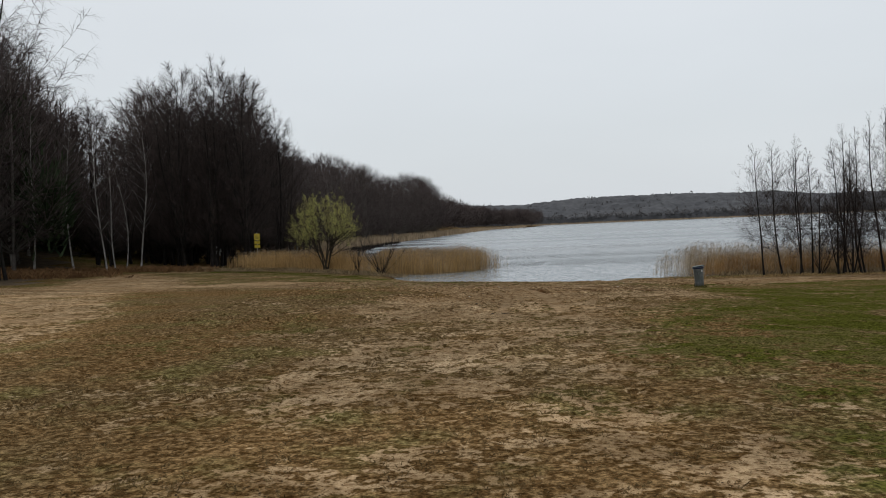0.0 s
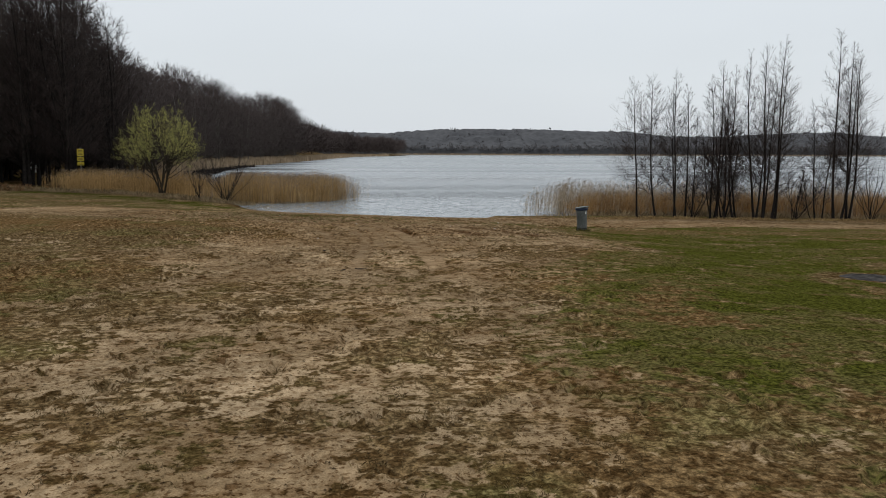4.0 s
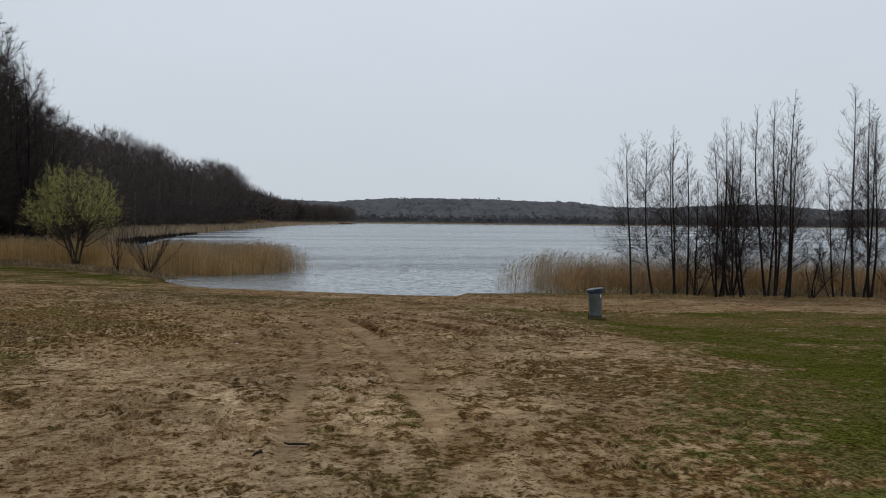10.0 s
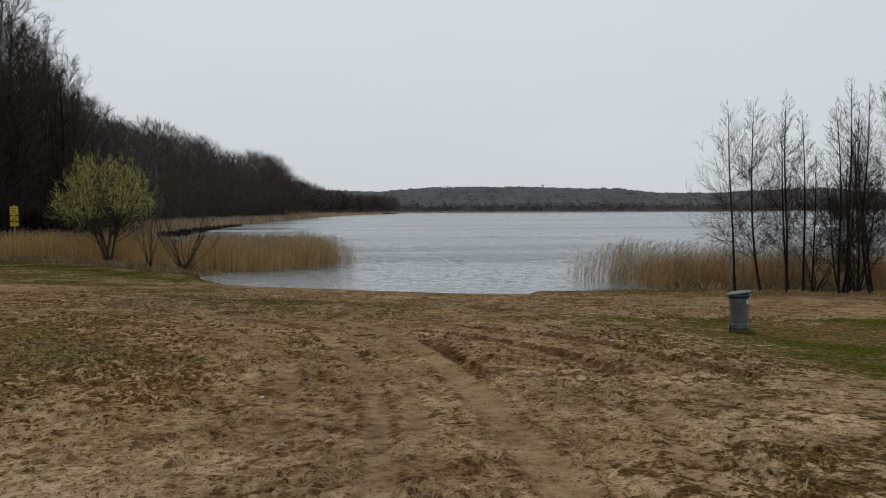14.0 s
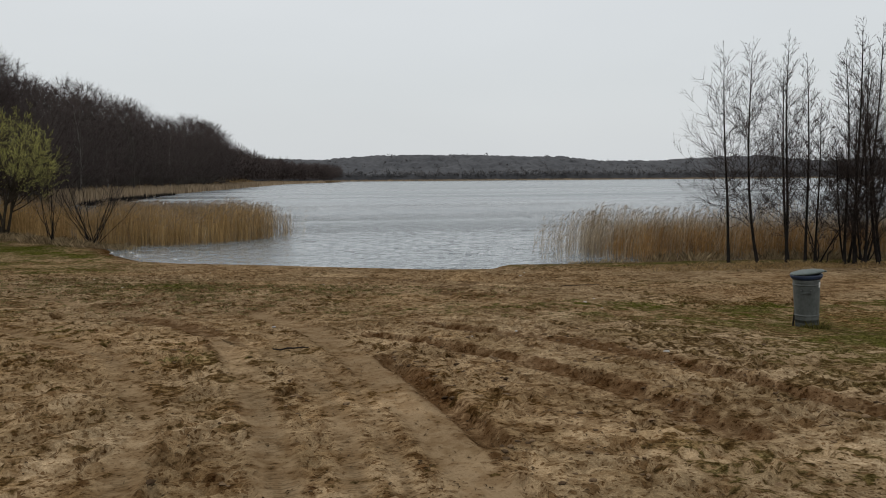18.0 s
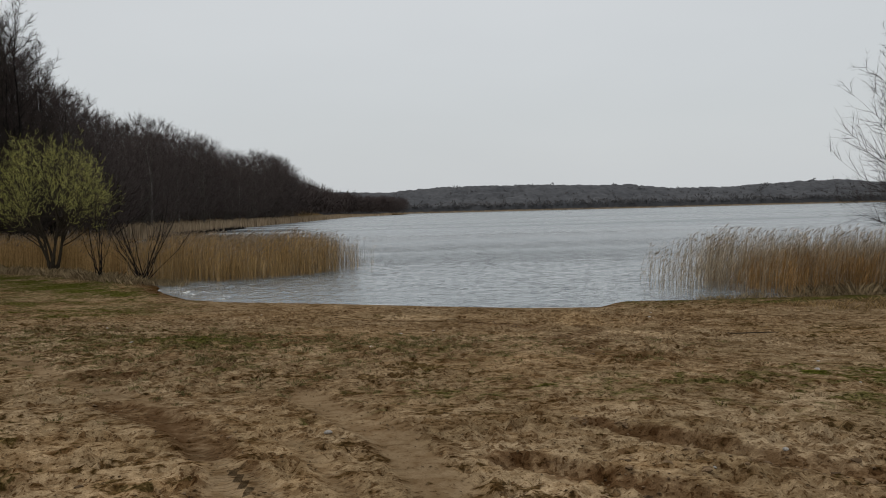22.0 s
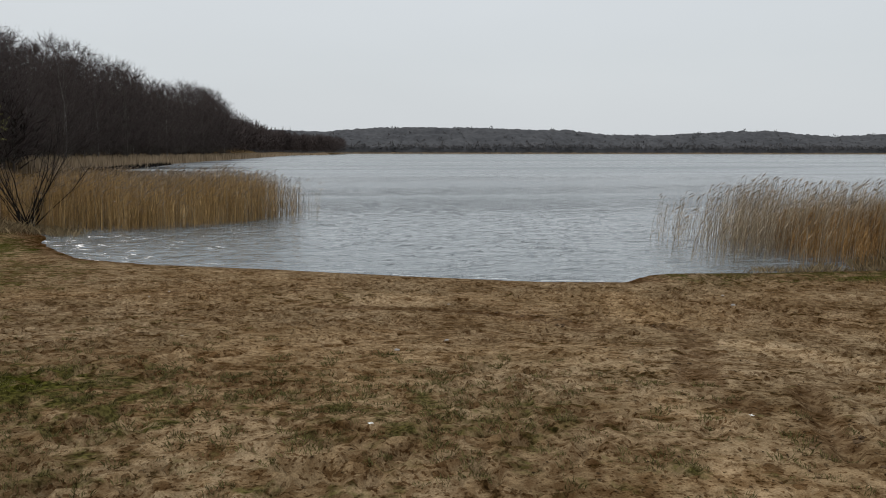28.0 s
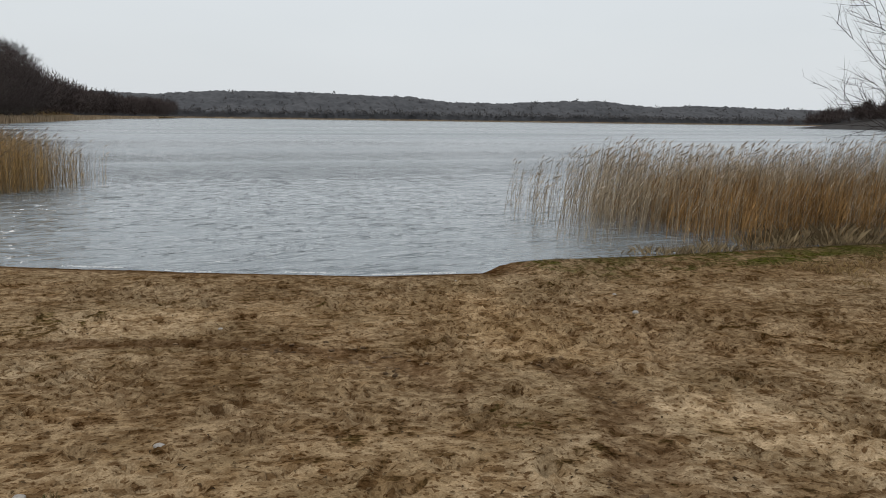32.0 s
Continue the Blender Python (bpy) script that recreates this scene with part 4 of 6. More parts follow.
def build_water():
    xs, ys = steps(-12, 20, 0.12, (-300, 2500), 1.08), steps(43.2, 60, 0.09, (20, 1300), 1.06)
    gx, gy = np.meshgrid(xs, ys)
    w, h = len(xs), len(ys)
    gx, gy = gx.ravel(), gy.ravel()
    # wavelets that run up the beach
    gz = np.zeros_like(gx)
    m = (gx > -30) & (gx < 40) & (gy > 42) & (gy < 75)
    off = -land(gx[m], gy[m])
    bend = off + 0.5 * (fbm(gx[m], gy[m], 2.5, 2, 95) - 0.5)
    broken = smooth(0.42, 0.6, fbm(gx[m], 2.2 * gy[m], 1.8, 3, 96))
    gz[m] = (0.018 * np.maximum(0, np.sin(6.283 * bend / 0.85)) ** 2 * broken * np.exp(-np.maximum(off, 0) / 2.6) + 0.030 * (1 - np.abs(2 * fbm(0.7 * gx[m], 1.5 * gy[m], 0.5, 2, 97) - 1)) * smooth(75, 55, gy[m]) * smooth(-0.2, 2.5, off) - 0.02) * smooth(-0.3, 0.3, off)
    i = (np.arange(h - 1)[:, None] * w + np.arange(w - 1)[None]).ravel()
    me = quads_mesh("lake", np.stack([gx, gy, gz], 1), np.stack([i, i + 1, i + w + 1, i + w], 1), WATER)
    return tagged(new("water", me), "grey rippled lake under an overcast sky", "lake", kind="structure")


build_ground()
build_water()


# ---- woods beyond the lake ----
def tuft_cloud(name, places, mat, rng, per, label, category, thick=0.12):
    """Many ragged bare crowns in one mesh: each a burst of spikes from its stem out to a rounded outline."""
    n = len(places)
    r = np.random.RandomState(rng.randrange(1000))
    x, y, z, h, wd = [np.repeat(c, per) for c in np.array(places, float).T]
    a, el = r.uniform(0, 6.283, n * per), r.uniform(-0.85, 1.0, n * per)
    rad = np.sqrt(np.clip(1 - np.abs(el) ** 3.2, 0.03, 1)) * r.uniform(0.7, 1.0, n * per)
    tip = np.stack([x + wd * rad * np.cos(a), y + wd * rad * np.sin(a), z + h * (0.56 + 0.44 * el * r.uniform(0.93, 1.02, n * per))], 1)
    base = np.stack([x + 0.6 * wd * rad * np.cos(a), y + 0.6 * wd * rad * np.sin(a), z + h * (0.5 + 0.30 * el)], 1)
    wk = wd * thick * r.uniform(0.6, 1.4, n * per)
    pts = [base + np.stack([wk * np.cos(a + c), wk * np.sin(a + c), 0 * a], 1) for c in (0.3, 2.4, 4.5)]
    verts = np.stack(pts + [tip], 1).reshape(-1, 3)
    o = (np.arange(n * per) * 4)[:, None]
    faces = np.concatenate([o + np.array([f]) for f in ((0, 1, 3), (1, 2, 3), (2, 0, 3))])
    me = quads_mesh(name, verts, faces, mat, flat=True)
    return tagged(new(name, me), label, category, kind="stuff")


def twig_crowns(name, places, mat, seed, per, label, size=1.0):
    """Rounded bare crowns in one mesh: thin twigs that start all through each crown and point up and outward."""
    r = np.random.RandomState(seed)
    p = np.repeat(np.array(places, float), per, 0)
    n = len(p)
    d = r.normal(0, 1, (n, 3))
    d /= np.linalg.norm(d, axis=1)[:, None]
    q = d * (r.random_sample((n, 1)) ** 0.4) * (0.85 + 0.2 * np.sin(3 * np.arctan2(d[:, 1], d[:, 0]) + 7 * p[:, 0]))[:, None]
    at = np.stack([p[:, 0] + q[:, 0] * p[:, 4], p[:, 1] + q[:, 1] * p[:, 4], p[:, 2] + p[:, 3] * (0.55 + 0.42 * q[:, 2])], 1)
    way = d * np.array([0.8, 0.8, 0.4]) + np.array([0, 0, 0.55]) + r.normal(0, 0.25, (n, 3))
    way /= np.linalg.norm(way, axis=1)[:, None]
    ln, wd, a = r.uniform(1.0, 2.6, n) * size, r.uniform(0.10, 0.22, n) * size, r.uniform(0, 6.28, n)
    foot = [at - way * ln[:, None] * 0.5 + np.stack([wd * np.cos(a + c), wd * np.sin(a + c), 0 * a], 1) for c in (0, 2.1, 4.2)]
    v = np.stack(foot + [at + way * ln[:, None] * 0.5], 1).reshape(-1, 3)
    o = (np.arange(n) * 4)[:, None]
    f = np.concatenate([o + np.array([k]) for k in ((0, 1, 3), (1, 2, 3), (2, 0, 3))])
    return tagged(new(name, quads_mesh(name, v, f, mat, flat=True)), label, "woodland", kind="stuff")


def far_shore(x):
    return np.interp(x, [70, 400, 800, 1250, 2200], [1190, 1215, 1205, 1215, 1230])


rng = random.Random(4)
cx, co = np.meshgrid(np.arange(-200, 1950, 4.5), np.concatenate([[2, 2.5, 4, 7], np.arange(11, 170, 4.5)]))
cy = far_shore(cx) + co + 4 * (fbm(cx, co, 25, 2, 70) - 0.5)
cz = height(cx.ravel(), cy.ravel()).reshape(cx.shape) + (11.5 + 9 * (fbm(cx, co, 11, 3, 71) - 0.5)) * smooth(1.9, 9, co) ** 0.5 - 1
h, w = cx.shape
i = (np.arange(h - 1)[:, None] * w + np.arange(w - 1)[None]).ravel()
canopy = quads_mesh("far_woods", np.stack([cx.ravel(), cy.ravel(), cz.ravel()], 1), np.stack([i, i + 1, i + w + 1, i + w], 1), FAR_WOOD_HAZED)
top = tagged(new("far_woods", canopy), "bare woodland on low hills across the lake, greyed for haze", "woodland", kind="stuff")
spots = []
for row in range(13):
    x = -160.0
    while x < 1900:
        spots.append((x, float(far_shore(x)) + 5 + row * row * 1.0 + rng.uniform(-3, 3), rng.uniform(9, 14.5) * (1.25 if row < 4 else 1.0) * (1.35 if rng.random() < 0.08 else 1.0), rng.uniform(3.5, 6.5)))
        x += rng.uniform(4, 11)
zs = height(np.array([s[0] for s in spots]), np.array([s[1] for s in spots]))
tuft_cloud("far_trees_hazed", [(x, y, float(z) - 0.5, h, w) for (x, y, h, w), z in zip(spots, zs)], FAR_TREE_HAZED, rng, 22, "bare trees along the far shore, greyed for haze", "woodland", 0.16)
spots = []
for k in range(900):
    u = rng.random()
    x, y = 458 + 420 * u + rng.uniform(-4, 25), 446 - 0.25 * (420 * u) - rng.uniform(2, 60)
    spots.append((x, y, rng.uniform(11, 17) * (0.5 + 0.5 * min(1, u * 20)), rng.uniform(2.8, 4.6)))
s_ok = [(x, y, h, w) for x, y, h, w in spots if float(land(np.array([x]), np.array([y]))[0]) > 2]
tops = [(x, y, ground_z(x, y) - 0.6, h, w) for x, y, h, w in s_ok]
twig_crowns("headland_wood", tops, TWIG_FAR_HAZED, 3, 110, "dark wooded headland on the far shore", 1.2)


# ---- wood along the left shore ----
def variants(seeds, h, crown_r, crown_base, limbs, subs, twigs, sub_len, twig_r, base_r, bark, twig, extra=0, droop=0.0):
    out = []
    for s in seeds:
        r = random.Random(s)
        hh = h * r.uniform(0.93, 1.05)
        stems = [(0, 0, r.uniform(-1, 1), r.uniform(-1, 1), hh)] + [(r.uniform(-0.8, 0.8), r.uniform(-0.8, 0.8), r.uniform(-3, 3), r.uniform(-3, 3), hh * r.uniform(0.75, 0.95)) for _ in range(extra)]
        wood, fine = crown_tree(s, stems, crown_r, crown_base, limbs, subs, twigs, sub_len, twig_r, base_r, droop)
        out.append((wood.mesh("trunk", bark), fine.mesh("crown", twig)))
    return out


ALDERS = variants((11, 12, 13, 14), 22, 4.4, 0.2, 46, 15, 4, 0.95, 0.013, 0.0078, BARK_DARK, TWIG_DARK, 1)
BIRCHES = variants((21, 22, 23), 21, 2.8, 0.32, 28, 8, 4, 1.7, 0.016, 0.0055, BARK_BIRCH, TWIG_BROWN, 0, 0.2)
FARTREES = variants((31, 32, 33, 34, 35), 22, 7.2, 0.16, 66, 12, 3, 1.6, 0.021, 0.0075, BARK_GREY, TWIG_FAR_HAZED)
# tree heights fit the camera's view from lawn and beach: skyline bearing (x over y) and slope of the tree tops
VIEW_SKYLINES = [((1.32, -1.21, 3.65), ([-0.70, -0.638, -0.623, -0.595, -0.566, -0.538, -0.516, -0.499, -0.479, -0.46, -0.435, -0.384, -0.33, -0.301, -0.272, -0.242, -0.237, -0.214, -0.184, -0.154, -0.117, -0.097, -0.071, -0.042, -0.012],
             [0.36, 0.334, 0.318, 0.255, 0.216, 0.21, 0.186, 0.147, 0.15, 0.21, 0.247, 0.255, 0.243, 0.21, 0.167, 0.15, 0.101, 0.106, 0.1, 0.089, 0.069, 0.075, 0.067, 0.05, 0.036])),
            ((2.24, 22.38, 2.95), ([-0.55, -0.45, -0.41, -0.375, -0.345, -0.327, -0.28, -0.251, -0.223, -0.191, -0.167, -0.151, -0.138, -0.123, -0.105, -0.085, -0.06, -0.026, -0.005, 0.043], [0.8, 0.5, 0.36, 0.24, 0.165, 0.141, 0.125, 0.124, 0.115, 0.108, 0.095, 0.083, 0.077, 0.08, 0.083, 0.075, 0.061, 0.046, 0.033, 0.026]))]


def top_limit(x, y):
    """Height over the ground at which a tree's top meets the skyline in the camera's view."""
    tops = [ez + (y - ey) * float(np.interp((x - ex) / (y - ey), *line)) for (ex, ey, ez), line in VIEW_SKYLINES]
    return min(tops) - ground_z(x, y)


def plant(name, pair, x, y, scale, turn, label, category, group, tall=1.0):
    scale = max(0.3, min(1.2, scale * top_limit(x, y) / 22))
    top = tagged(new(name), label, category, group)
    part("trunk", pair[0], None, top)
    part("crown", pair[1], None, top)
    top.matrix_basis = Matrix.Translation((x, y, ground_z(x, y) - 0.1)) @ Matrix.Rotation(turn, 4, "Z") @ Matrix.Diagonal((scale, scale, scale * tall, 1))
    return top


def shore_x(y):
    side = [p for p in SHORE if p[0] < 90 and p[1] > 52]
    return float(np.interp(y, [p[1] for p in side], [p[0] for p in side]))


r = np.random.RandomState(19)
n = 9000
bx = r.uniform(60, 1900, n)
by = far_shore(bx) + r.uniform(-3, 4, n)
bh, bw, ba = r.uniform(1.4, 3.2, n), r.uniform(0.5, 1.0, n), r.uniform(0, 6.28, n)
v = np.stack([np.stack([bx + bw * np.cos(ba + c), by + bw * np.sin(ba + c), 0 * bx - 0.2], 1) for c in (0, 2.1, 4.2)] + [np.stack([bx, by, bh], 1)], 1).reshape(-1, 3)
o = (np.arange(n) * 4)[:, None]
tagged(new("far_reeds", quads_mesh("far_reeds", v, np.concatenate([o + np.array([[0, 1, 3]]), o + np.array([[1, 2, 3]]), o + np.array([[2, 0, 3]])]), BELT, flat=True)), "pale line of reeds at the foot of the far woods", "reeds", kind="stuff")

rng = random.Random(8)
for k in range(30):
    u = k / 29
    x, y = -37.5 + 16.5 * u + rng.uniform(-1, 1), 76 + rng.uniform(-7, 12) - 3 * u
    plant("alder_tree", ALDERS[k % 4], x, y, rng.uniform(0.74, 1.02), rng.uniform(0, 6.28), "tall bare dark alder in a grove beside the beach", "tree", "alder grove")
for k in range(12):
    y = 84 + 26 * k / 11 + rng.uniform(-2, 2)
    x = shore_x(y) - 5 - 7 * rng.random()
    plant("alder_tree", ALDERS[k % 4], x, y, rng.uniform(0.8, 1.0), rng.uniform(0, 6.28), "bare dark alder on the marshy shore", "tree", "alder grove")
for k in range(50):
    y = 44 + 52 * k / 49 + rng.uniform(-2, 2)
    x = -0.56 * y - 3 - 30 * rng.random() ** 1.3
    bi = k % 4 == 0
    plant("birch_tree" if bi else "alder_tree", BIRCHES[k % 3] if bi else (ALDERS if k % 2 else FARTREES)[k % 4], x, y, rng.uniform(0.75, 1.0), rng.uniform(0, 6.28),
          "bare white-stemmed birch at the wood's edge" if bi else "bare dark tree in the wood", "tree", "wood by the beach")
for k in range(150):
    front = k < 66
    u = k / 66 if front else rng.random()
    y = 106 + 240 * u ** 1.15 + rng.uniform(-2, 2)
    x = shore_x(y) - (3 + 5 * rng.random() if front else 9 + 40 * rng.random())
    bi = k % 8 == 0
    plant("birch_tree" if bi else "alder_tree", BIRCHES[k % 3] if bi else FARTREES[k % 5], x, y, rng.uniform(0.95, 1.05) if front else rng.uniform(0.82, 0.98), rng.uniform(0, 6.28),
          "bare pale birch on the lake shore" if bi else "bare brown tree on the wooded lake shore", "tree", "shore wood")
spots = []
for k in range(1000):
    y = 315 + 860 * rng.random() ** 1.5
    x = shore_x(y) - 6 - 80 * rng.random() ** 1.2
    spots.append((x, y, rng.uniform(21, 26) * (1 - 0.08 * min(1, (y - 320) / 300)), rng.uniform(5.5, 8.5)))
zs = height(np.array([s[0] for s in spots]), np.array([s[1] for s in spots]))
twig_crowns("shore_woods", [(x, y, float(z) - 1, h, w) for (x, y, h, w), z in zip(spots, zs)][:760], TWIG_FAR_HAZED, 4, 170, "bare brown wood along the far left shore", 1.5)
spots = [(x, y, min(top_limit(x, y) * rng.uniform(0.7, 0.97), 20), rng.uniform(2.2, 3.4)) for x, y in [(-0.5 * y - 4 - 32 * rng.random(), y) for y in [rng.uniform(60, 104) for _ in range(210)]]]
zs = height(np.array([s[0] for s in spots]), np.array([s[1] for s in spots]))
twig_crowns("conifers", [(x, y, float(z), 0.85 * h, w) for (x, y, h, w), z in zip(spots, zs)][:90], NEEDLES, 21, 420, "dark conifers deep in the wood", 0.75)
twig_crowns("deep_wood", [(x, y, float(z), h, 1.2 * w) for (x, y, h, w), z in zip(spots, zs)][90:], TWIG_DARK, 22, 260, "crowded bare dark trees deep in the wood", 0.75)
# white birch stems in the opening between the wood and the grove
for k, (b, y) in enumerate([(-0.612, 61), (-0.556, 66), (-0.509, 63), (-0.497, 64), (-0.482, 66), (-0.462, 68)]):
    plant("birch_tree", BIRCHES[k % 3], 1.32 + b * (y + 1.2), y, 0.80 + 0.05 * (k % 4), 1.3 * k, "bare birch with a white stem at the wood's edge", "tree", "wood by the beach")
# brush and young growth that closes the wood behind the grove
spots = [(-24 - 60 * rng.random(), rng.uniform(88, 128), rng.uniform(5, 11), rng.uniform(2.5, 4.5)) for _ in range(170)]
spots += [(-0.58 * y - 4 - 50 * rng.random(), y, rng.uniform(5, 13), rng.uniform(2.0, 4.0)) for y in [rng.uniform(58, 110) for _ in range(240)]]
spots += [(-0.56 * y + 2 - 26 * rng.random() + 18 * rng.random(), y, rng.uniform(3.5, 7.5), rng.uniform(2.0, 3.4)) for y in [rng.uniform(80, 95) for _ in range(130)]]
spots += [(x, y, top_limit(x, y) * rng.uniform(0.35, 0.75), rng.uniform(2.0, 3.2)) for x, y in [(-0.575 * y - 4 - 22 * rng.random(), y) for y in [rng.uniform(56, 90) for _ in range(90)]]]
spots += [(shore_x(y) - 6 - 16 * rng.random(), y, rng.uniform(5, 11), rng.uniform(2.5, 4.0)) for y in [112 + 200 * rng.random() for _ in range(120)]]
zs = height(np.array([s[0] for s in spots]), np.array([s[1] for s in spots]))
twig_crowns("wood_undergrowth", [(x, y, float(z) - 0.5, h, w) for (x, y, h, w), z in zip(spots, zs)], TWIG_DARK, 23, 110, "dense dark bare brushwood under the trees", 0.8)

# ---- trees on the right bank ----
STEMS = [(17.27, 41.98, -0.34, 7.3, 0), (18.2, 41.7, -0.39, 7.5, 0), (19.1, 41.4, -0.14, 7.8, 0), (19.6, 41.1, -0.1, 7.1, 0), (20.77, 40.65, -0.2, 7.4, 1), (21.12, 40.6, 0.04, 8.3, 1),
         (21.9, 40.4, -0.13, 7.9, 1), (22.97, 40.2, -0.59, 8.7, 0), (23.4, 40.1, -0.23, 9.1, 0), (23.9, 40.05, 0.33, 9.5, 0), (26.05, 39.6, -0.4, 6.0, 1), (26.95, 39.4, -0.16, 9.8, 0), (27.6, 39.3, -0.05, 9.2, 0), (30.5, 38.6, 0.3, 8.4, 1)]
for k, (x, y, lean, h, shrubby) in enumerate(STEMS):
    r = random.Random(100 + k)
    stems = [(0, 0, lean, 0.15, h)]
    if k not in (0, 1):
        stems.append((r.uniform(0.1, 0.35), r.uniform(-0.3, 0.3), r.uniform(-0.5, 0.5), r.uniform(-0.4, 0.4), h * r.uniform(0.75, 0.97)))
    if shrubby:
        stems += [(r.uniform(-0.4, 0.4), r.uniform(-0.3, 0.3), r.uniform(-0.9, 0.9), r.uniform(-0.5, 0.5), h * r.uniform(0.4, 0.65)) for _ in range(1)]
    wood, fine = grow_tree(100 + k, stems, (60, 74)[k > 0], (8, 10)[k] if k < 2 else 7, 4, (0.42, 0.31)[k] if k < 2 else 0.25, 0.16 if k < 1 else 0.13, 0.0045, 0.0, 0.0066, 1.1 if k < 1 else 0.95, 0.85)
    t = tree_thing("alder_tree", wood, fine, BARK_DARK, TWIG_DARK, "slender bare young alder on the reedy bank", "tree", "trees on the bank")
    t.matrix_basis = Matrix.Translation((x, y, ground_z(x, y) - 0.05))


# ---- reeds ----
def reed_bed(name, spots, mat, tall, lean, label, plumes=True, seed=3):
    """Upright stalks with a few blades each, and plumes as a part of their own."""
    r = np.random.RandomState(seed)
    n = len(spots)
    spots = np.asarray(spots)
    h = tall * spots[:, 3] * r.uniform(0.72, 1.08, n)
    lx, ly = lean * h * r.uniform(0.5, 1.5, n) + r.normal(0, 0.05, n) * h, r.normal(0, 0.06, n) * h
    verts, faces, k = [], [], 0
    base = np.stack([spots[:, 0], spots[:, 1], spots[:, 2]], 1)
    mid = base + np.stack([lx * 0.35, ly * 0.35, h * 0.55], 1)
    tip = base + np.stack([lx, ly, h], 1)
    ang = r.uniform(0, 6.28, n)
    rings = []
    for p, rad in ((base, 0.0042), (mid, 0.004), (tip, 0.002)):
        for c in range(3):
            a = ang + c * 2.094
            rings.append(p + rad * np.stack([np.cos(a), np.sin(a), 0 * a], 1))
    v = np.stack(rings, 1).reshape(-1, 3)
    o = (np.arange(n) * 9)[:, None]
    fs = [np.concatenate([o + a * 3 + c, o + a * 3 + (c + 1) % 3, o + (a + 1) * 3 + (c + 1) % 3, o + (a + 1) * 3 + c], 1) for a in range(2) for c in range(3)]
    allv, allf, off = [v], fs, len(v)
    for b in range(3):
        u = r.uniform(0.25, 0.85, n)[:, None]
        p = base + (tip - base) * u
        a, ln = r.uniform(0, 6.28, n), r.uniform(0.2, 0.42, n)
        out = np.stack([np.cos(a) * ln * 0.3 + lean * 0.9, np.sin(a) * ln * 0.3, ln * r.uniform(0.5, 1.0, n)], 1)
        wid = 0.0065 * np.stack([-np.sin(a), np.cos(a), 0 * a], 1)
        bv = np.stack([p - wid * 0.5, p + out * 0.45 - wid, p + out, p + out * 0.45 + wid], 1).reshape(-1, 3)
        allv.append(bv)
        allf.append(off + (np.arange(n) * 4)[:, None] + np.arange(4)[None])
        off += len(bv)
    me = quads_mesh(name, np.concatenate(allv), np.concatenate(allf), mat, flat=True)
    top = tagged(new(name, me), label, "reeds", kind="stuff")
    if plumes:
        m = r.random(n) < 0.45
        p, q = tip[m], r.uniform(0.14, 0.26, m.sum())[:, None]
        way = np.stack([0.75 + 0 * lx[m] + r.normal(0, 0.2, m.sum()), r.normal(0, 0.25, m.sum()), 0.55 + r.normal(0, 0.15, m.sum())], 1)
        pv, pf, off = [], [], 0
        for c in range(3):
            a = r.uniform(0, 6.28, m.sum())
            wid = 0.015 * np.stack([np.cos(a), np.sin(a), 0.4 + 0 * a], 1)
            st = p - 0.04 * way
            bv = np.stack([st, st + way * q * 0.4 + wid, st + way * q, st + way * q * 0.45 - wid], 1).reshape(-1, 3)
            pv.append(bv)
            pf.append(off + (np.arange(m.sum()) * 4)[:, None] + np.arange(4)[None])
            off += len(bv)
        part("plume", quads_mesh("plume", np.concatenate(pv), np.concatenate(pf), PLUME, flat=True), PLUME, top, "feathery brown seed plumes")
    return top


def scatter(n, ring, seed, ragged=1.3):
    """Stalk feet inside a ring, thinner towards its edge; the fourth number is the share of the full height."""
    r = np.random.RandomState(seed)
    lo, hi = np.min(ring, 0), np.max(ring, 0)
    x, y = r.uniform(lo[0], hi[0], n), r.uniform(lo[1], hi[1], n)
    x, y = x + 0.5 * (fbm(x, y, 0.9, 2, seed + 3) - 0.5), y + 0.5 * (fbm(x, y, 0.9, 2, seed + 4) - 0.5)
    edge = near_line(x, y, list(ring) + [ring[0]])
    clump = fbm(x, y, 0.7, 2, seed)
    keep = inside(x, y, list(ring)) & (clump + 0.35 * smooth(0, ragged, edge) > 0.5) & (r.random_sample(n) < 0.3 + 0.7 * smooth(0, ragged, edge))
    x, y, edge = x[keep], y[keep], edge[keep]
    tall = (0.72 + 0.28 * smooth(0, ragged, edge)) * (0.85 + 0.3 * fbm(x, y, 2.5, 2, seed + 9))
    return np.stack([x, y, np.maximum(height(x, y), -0.3), tall], 1)


LEFT_BED = [(-7.6, 57.6), (-6.2, 56.6), (-2.5, 56.5), (-0.4, 57.4), (1.9, 59.9), (3.0, 62.2), (0.5, 66), (-4, 68.5), (-9, 69)]
reed_bed("reed_bed", scatter(17000, LEFT_BED, 5), REED, 2.1, 0.03, "golden dry reeds standing in shallow water", seed=5)
TIP_BED = LEFT_BED[:3] + [(0.2, 57.2), (2.9, 59.6), (4.2, 62.4)] + LEFT_BED[6:]
reed_bed("reed_bed", scatter(5200, TIP_BED, 15, 3.0), REED_GREY, 2.3, 0.03, "tall pale reeds thinning out into open water", seed=15)
BACK_BED = [(-21.8, 65.5), (-18, 62.6), (-12, 62.3), (-8.4, 59), (-8, 69), (-14, 76), (-20.5, 70)]
reed_bed("reed_bed", scatter(13000, BACK_BED, 6), REED, 1.7, 0.02, "dry golden reeds behind the willow bush", seed=6)
